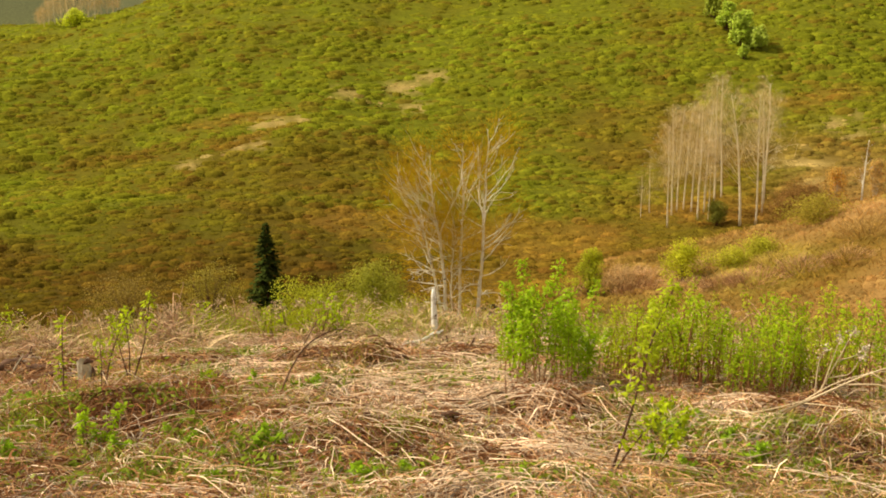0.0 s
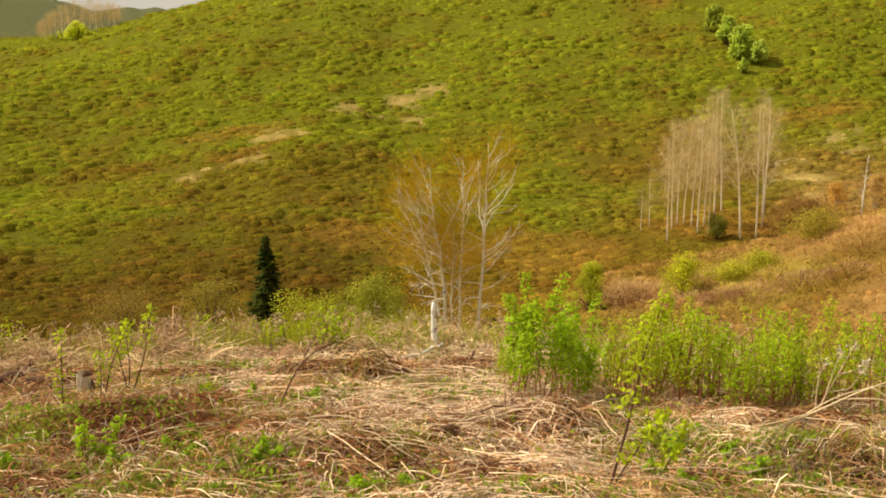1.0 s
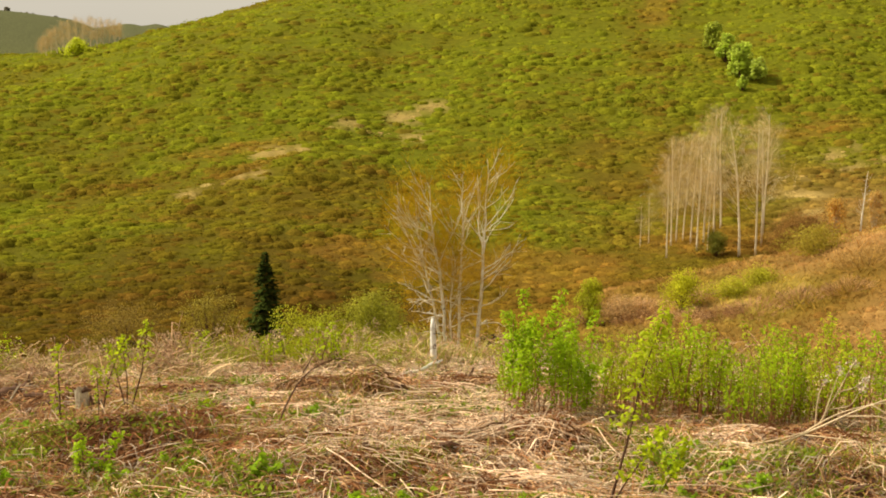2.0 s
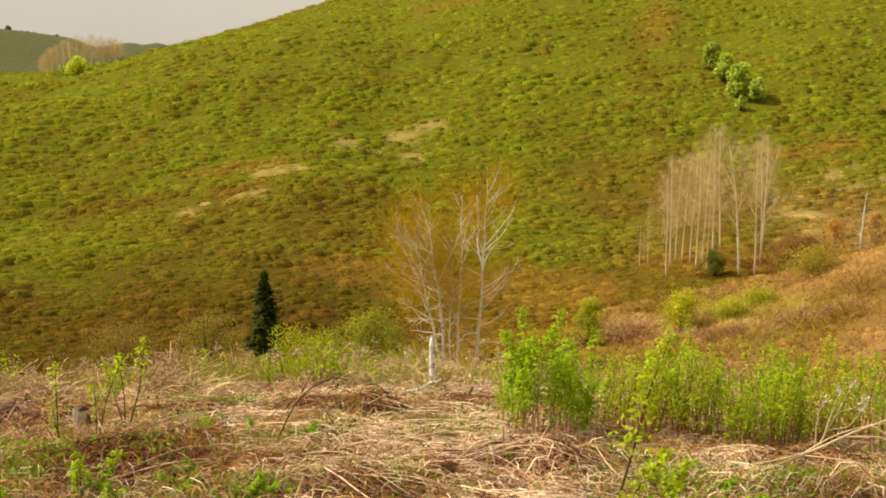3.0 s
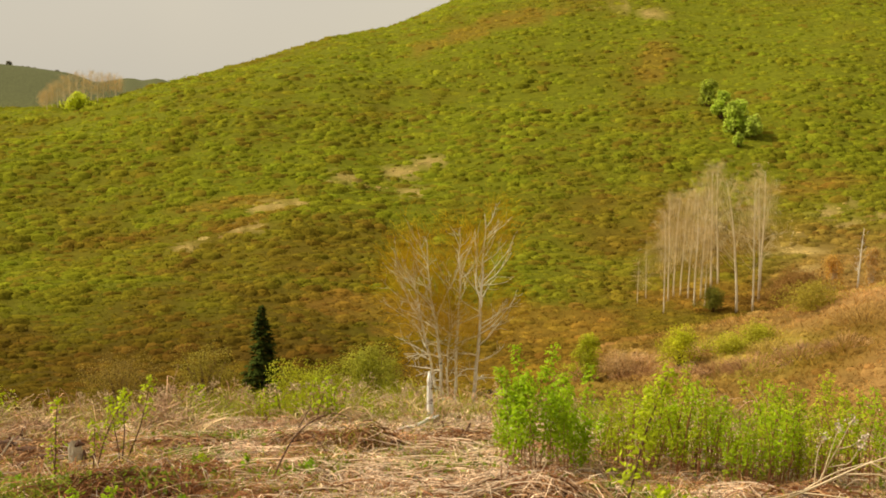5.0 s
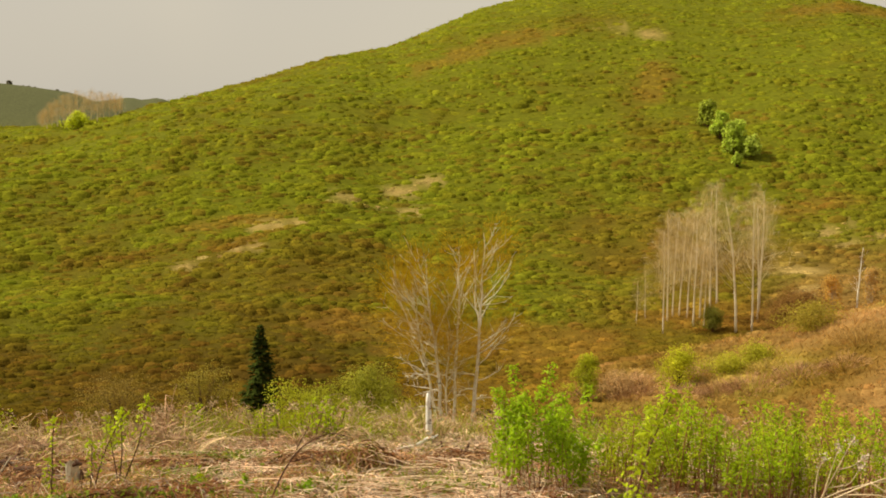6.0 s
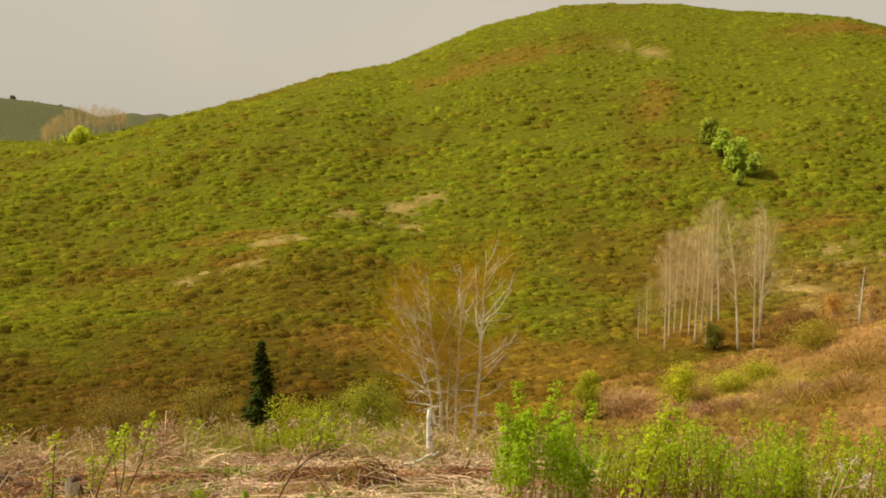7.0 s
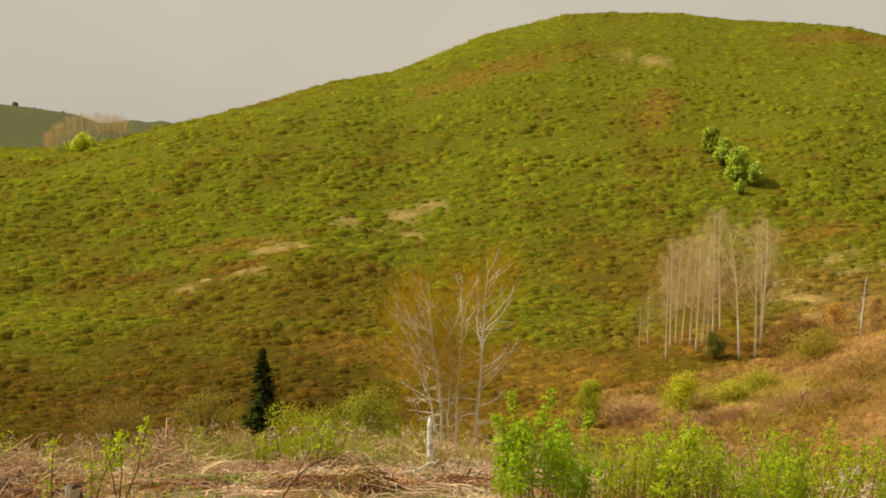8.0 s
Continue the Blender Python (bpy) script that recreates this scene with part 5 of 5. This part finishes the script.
def make_stump(x, y):
    """A split stump: an upright slab of grey weathered wood, a hollow dark heart and broken chunks beside it."""
    stump = tagged(new("tree_stump"), "weathered grey split stump with dark broken, shaded side", "tree stump")
    stump.location = stand(x, y, -0.01)
    stump.scale = (0.82, 0.9, 0.95)
    rng = random.Random(5)
    bm = bmesh.new()
    rings = []
    for k, (z, w) in enumerate([(0, 0.085), (0.05, 0.075), (0.11, 0.07), (0.17, 0.066), (0.235, 0.06)]):
        ring = []
        for j in range(16):
            a = j * 2 * math.pi / 16
            ridge = 1 + 0.1 * math.sin(a * 7 + 1) + rng.uniform(-0.04, 0.04)
            top = (0.03 * math.cos(a + 0.6) + rng.uniform(-0.02, 0.012)) if k == 4 else 0
            ring.append(bm.verts.new((math.cos(a) * w * ridge - 0.12 * z, math.sin(a) * w * 0.62 * ridge, z + top)))
        rings.append(ring)
    for a, b in zip(rings, rings[1:]):
        for j in range(16):
            bm.faces.new((a[j], a[(j + 1) % 16], b[(j + 1) % 16], b[j]))
    c = bm.verts.new((-0.03, 0, 0.18))
    for j in range(16):
        bm.faces.new((rings[-1][j], rings[-1][(j + 1) % 16], c))
    me = bpy.data.meshes.new("wood")
    bm.to_mesh(me)
    bm.free()
    me.materials.append(WOOD_GREY)
    part_of("wood", me, stump)
    part_of("cap", mesh_of("cap", *tube([(-0.02, -0.02, 0.2), (0.03, -0.03, 0.235), (0.085, -0.03, 0.225)], [0.012, 0.026, 0.008], 7), BARK_DARK), stump, "dark rotten cap")
    # Dark pieces for broken bark and for the shaded hollow at the right.
    for pts, w in [([(0.06, -0.03, 0.0), (0.085, -0.035, 0.1), (0.075, -0.03, 0.18)], (0.035, 0.03, 0.008)), ([(0.12, -0.02, 0.02), (0.14, -0.03, 0.09), (0.18, -0.02, 0.13)], (0.03, 0.042, 0.012)), ([(0.1, -0.05, 0.07), (0.16, -0.06, 0.085), (0.2, -0.05, 0.05)], (0.02, 0.034, 0.01))]:
        part_of("splinter", mesh_of("splinter", *tube(pts, w, 7), BARK_DARK), stump, "dark broken bark and shaded hollow")


make_snag(-0.08, 10.96)
make_log("birch_log", "short fallen white birch log on the brow", (0.0, 10.9), (-0.4, 9.64), 0.017, BARK_POST, 52, 0.05, False, 0.035)
make_log("dead_log", "dark rotting log in the dry grass", (-0.02, 10.55), (0.28, 9.52), 0.05, BARK_DARK, 53)
make_log("dead_log", "dark rotting log in the dry grass", (-4.9, 11.77), (-4.53, 12.05), 0.05, BARK_DARK, 54)
make_log("dead_log", "dark rotting log in the dry grass", (-1.77, 9.12), (-2.19, 9.06), 0.012, BARK_DARK, 55, stub=False)
make_log("dead_log", "dark rotting log in the dry grass", (-3.79, 9.06), (-3.75, 9.75), 0.055, BARK_DARK, 56, 0.05)
make_stump(-2.86, 8.51)
# Dark wood pieces added for dark debris and for dark gaps in the straw.
for k, (x, y, x2, y2) in enumerate([(-3.38, 8.5, -3.08, 8.6), (-3.3, 8.75, -2.98, 8.7), (-3.55, 9.05, -3.2, 8.95), (-0.49, 6.27, -0.38, 6.41), (-0.09, 6.72, 0.0, 6.63), (-0.01, 6.3, 0.11, 6.39), (1.8, 6.62, 1.98, 6.73), (-1.81, 8.4, -1.59, 8.16), (-2.18, 7.06, -2.13, 7.22), (-0.39, 8.81, -0.28, 8.93), (2.15, 5.6, 2.34, 5.7)]):
    make_log("dead_wood", "dark piece of wood put in for debris and gaps in the straw", (x, y), (x2, y2), 0.024, BARK_DARK, 300 + k, 0.03, False, 0.03)


def make_twig(name, label, base, ends, radius, mat, heads=0, seed=1, category="branch"):
    """A dry arching stem: ends are points beside the base, with side stems from its middle."""
    np.random.seed(seed)
    tw = tagged(new(name), label, category)
    tw.location = stand(*base, 0.01)
    for k, pts in enumerate(ends):
        pts = np.array(pts, float)
        s = np.linspace(0, len(pts) - 1, 14)
        p = np.stack([np.interp(s, np.arange(len(pts)), pts[:, e]) for e in range(3)], 1)
        for _ in range(3):
            p[1:-1] = (p[:-2] + p[1:-1] * 2 + p[2:]) / 4
        part_of("stem" if k == 0 else "side_stem", mesh_of("stem", *tube(p, np.linspace(1, 0.35, 14) * radius * (1 if k == 0 else 0.65), 5), mat, True), tw)
        if heads:
            c = p[-1] + np.random.normal(size=(30, 3)) * 0.018
            part_of("seed_head", mesh_of("seed_head", *flakes(c, np.random.normal(size=c.shape), np.full(30, 0.016), np.tile((0.6, 0.5, 0.38), (30, 1)), 1.2), THATCH), tw, "pale dry seed head")["kind"] = "stuff"
    return tw


PALE_STALK = material("bleached_stalk", (0.74, 0.58, 0.36), rough=0.75, vary=0.2, size=5, fine=50)
make_twig("bramble", "brown arching dry bramble", (-1.19, 7.43), [[(0, 0, 0), (0.1, 0.1, 0.25), (0.2, 0.2, 0.42), (0.42, 0.3, 0.52), (0.55, 0.3, 0.47)], [(0.2, 0.2, 0.42), (0.3, 0.2, 0.6)], [(0.15, 0.15, 0.33), (0.32, 0.2, 0.36), (0.42, 0.2, 0.2)]], 0.008, BARK_DARK, seed=2)
make_twig("bramble", "brown arching dry bramble", (-1.38, 9.12), [[(0, 0, 0), (0.2, 0, 0.2), (0.45, 0.1, 0.3), (0.65, 0.1, 0.28), (0.75, 0.1, 0.1)], [(0.2, 0, 0.2), (0.28, 0, 0.36)]], 0.007, STALK, seed=3)
make_twig("bramble", "pale arching dry stem", (-2.83, 8.95), [[(0, 0, 0), (0.12, 0, 0.12), (0.4, 0.05, 0.2), (0.7, 0.05, 0.2), (0.88, 0, 0.08)]], 0.007, STALK, seed=4)
make_twig("bramble", "pale arching dry stems fallen over", (2.02, 6.51), [[(-0.1, 0, 0.06), (0.25, 0, 0.2), (0.55, 0, 0.36), (0.8, 0, 0.44), (1.0, 0.1, 0.44)], [(0.45, 0, 0.3), (0.7, -0.05, 0.32), (0.88, -0.1, 0.06)], [(0.6, 0, 0.38), (0.74, -0.05, 0.3), (0.82, -0.05, 0.1)], [(-0.3, 0, 0.08), (0.1, 0, 0.16), (0.5, 0, 0.3)], [(0.2, 0, 0.18), (0.5, -0.1, 0.18), (0.75, -0.1, 0.05)], [(0.1, 0, 0.12), (0.4, 0.05, 0.3), (0.7, 0.1, 0.36), (0.95, 0.1, 0.34)]], 0.008, PALE_STALK, seed=5)
make_twig("bramble", "pale straight dry stem", (2.07, 6.23), [[(0.03, 0, 0.06), (-0.15, 0.1, 0.12), (-0.33, 0.2, 0.15)]], 0.008, PALE_STALK, seed=6)
make_twig("dry_flower_stalk", "pale dry flower stalk with woolly heads", (2.42, 7.03), [[(0, 0, 0), (0.08, 0, 0.2), (0.18, 0, 0.4), (0.28, 0, 0.62)], [(0.1, 0, 0.22), (0.16, 0, 0.45), (0.2, 0, 0.58)], [(0.2, 0, 0.42), (0.3, 0, 0.45), (0.36, 0, 0.5)], [(0.14, 0, 0.3), (0.28, 0, 0.32), (0.34, 0, 0.44)], [(0.05, 0, 0.12), (0.06, 0, 0.4), (0.1, 0, 0.5)]], 0.0065, PALE_STALK, 1, 7, "weed")
make_twig("dead_branch", "dark dead branch stuck in the ground", (-3.73, 9.1), [[(0, 0, 0), (0.06, 0, 0.1), (0.14, 0, 0.22)], [(0.03, 0, 0.05), (-0.08, 0, 0.14)], [(0.02, 0, 0.03), (0.2, 0, 0.06)]], 0.012, WOOD_GREY, 0, 8)
make_twig("dead_branch", "short dark broken stem", (1.4, 5.79), [[(0, 0, 0), (0.02, 0, 0.06), (0.04, 0, 0.12)]], 0.011, BARK_DARK, 0, 9)
make_twig("dead_branch", "dark broken stem beside a heap", (2.27, 5.79), [[(0, 0, 0), (0.01, 0, 0.1), (-0.01, 0, 0.19)], [(0, 0, 0.02), (0.06, 0, 0.06), (0.12, 0, 0.05)]], 0.018, BARK_DARK, 0, 10)
make_twig("dead_branch", "thin dark dry twig", (-0.83, 7.62), [[(0, 0, 0), (0.06, 0, 0.12), (0.14, 0, 0.2)]], 0.006, BARK_DARK, 0, 11)
make_twig("dead_branch", "thin dark dry twig", (-1.76, 8.72), [[(0, 0, 0), (0.03, 0, 0.06), (-0.02, 0, 0.12)], [(0, 0, 0.03), (0.08, 0, 0.05)]], 0.007, BARK_DARK, 0, 12)
# Dark brush added where a black shadow lies under the scrub.
leafy_bush("shadow_brush", 0.66, 13.6, 0.55, 0.42, 500, 0.03, (0.05, 0.03, 0.018), 93, "dark brush put in for a shadow behind the brow")


def motions():
    """Shrubs and saplings sway in the wind, each about its foot."""
    for thing, leans, *turn in SWAYING:
        x, y, z = thing.location
        rows = [(t, pose(x, y, z, 0, a, 0) @ pose(0, 0, 0, 0, 0, turn[0] if turn else 0)) for t, a in leans]
        walk(thing, rows)


motions()
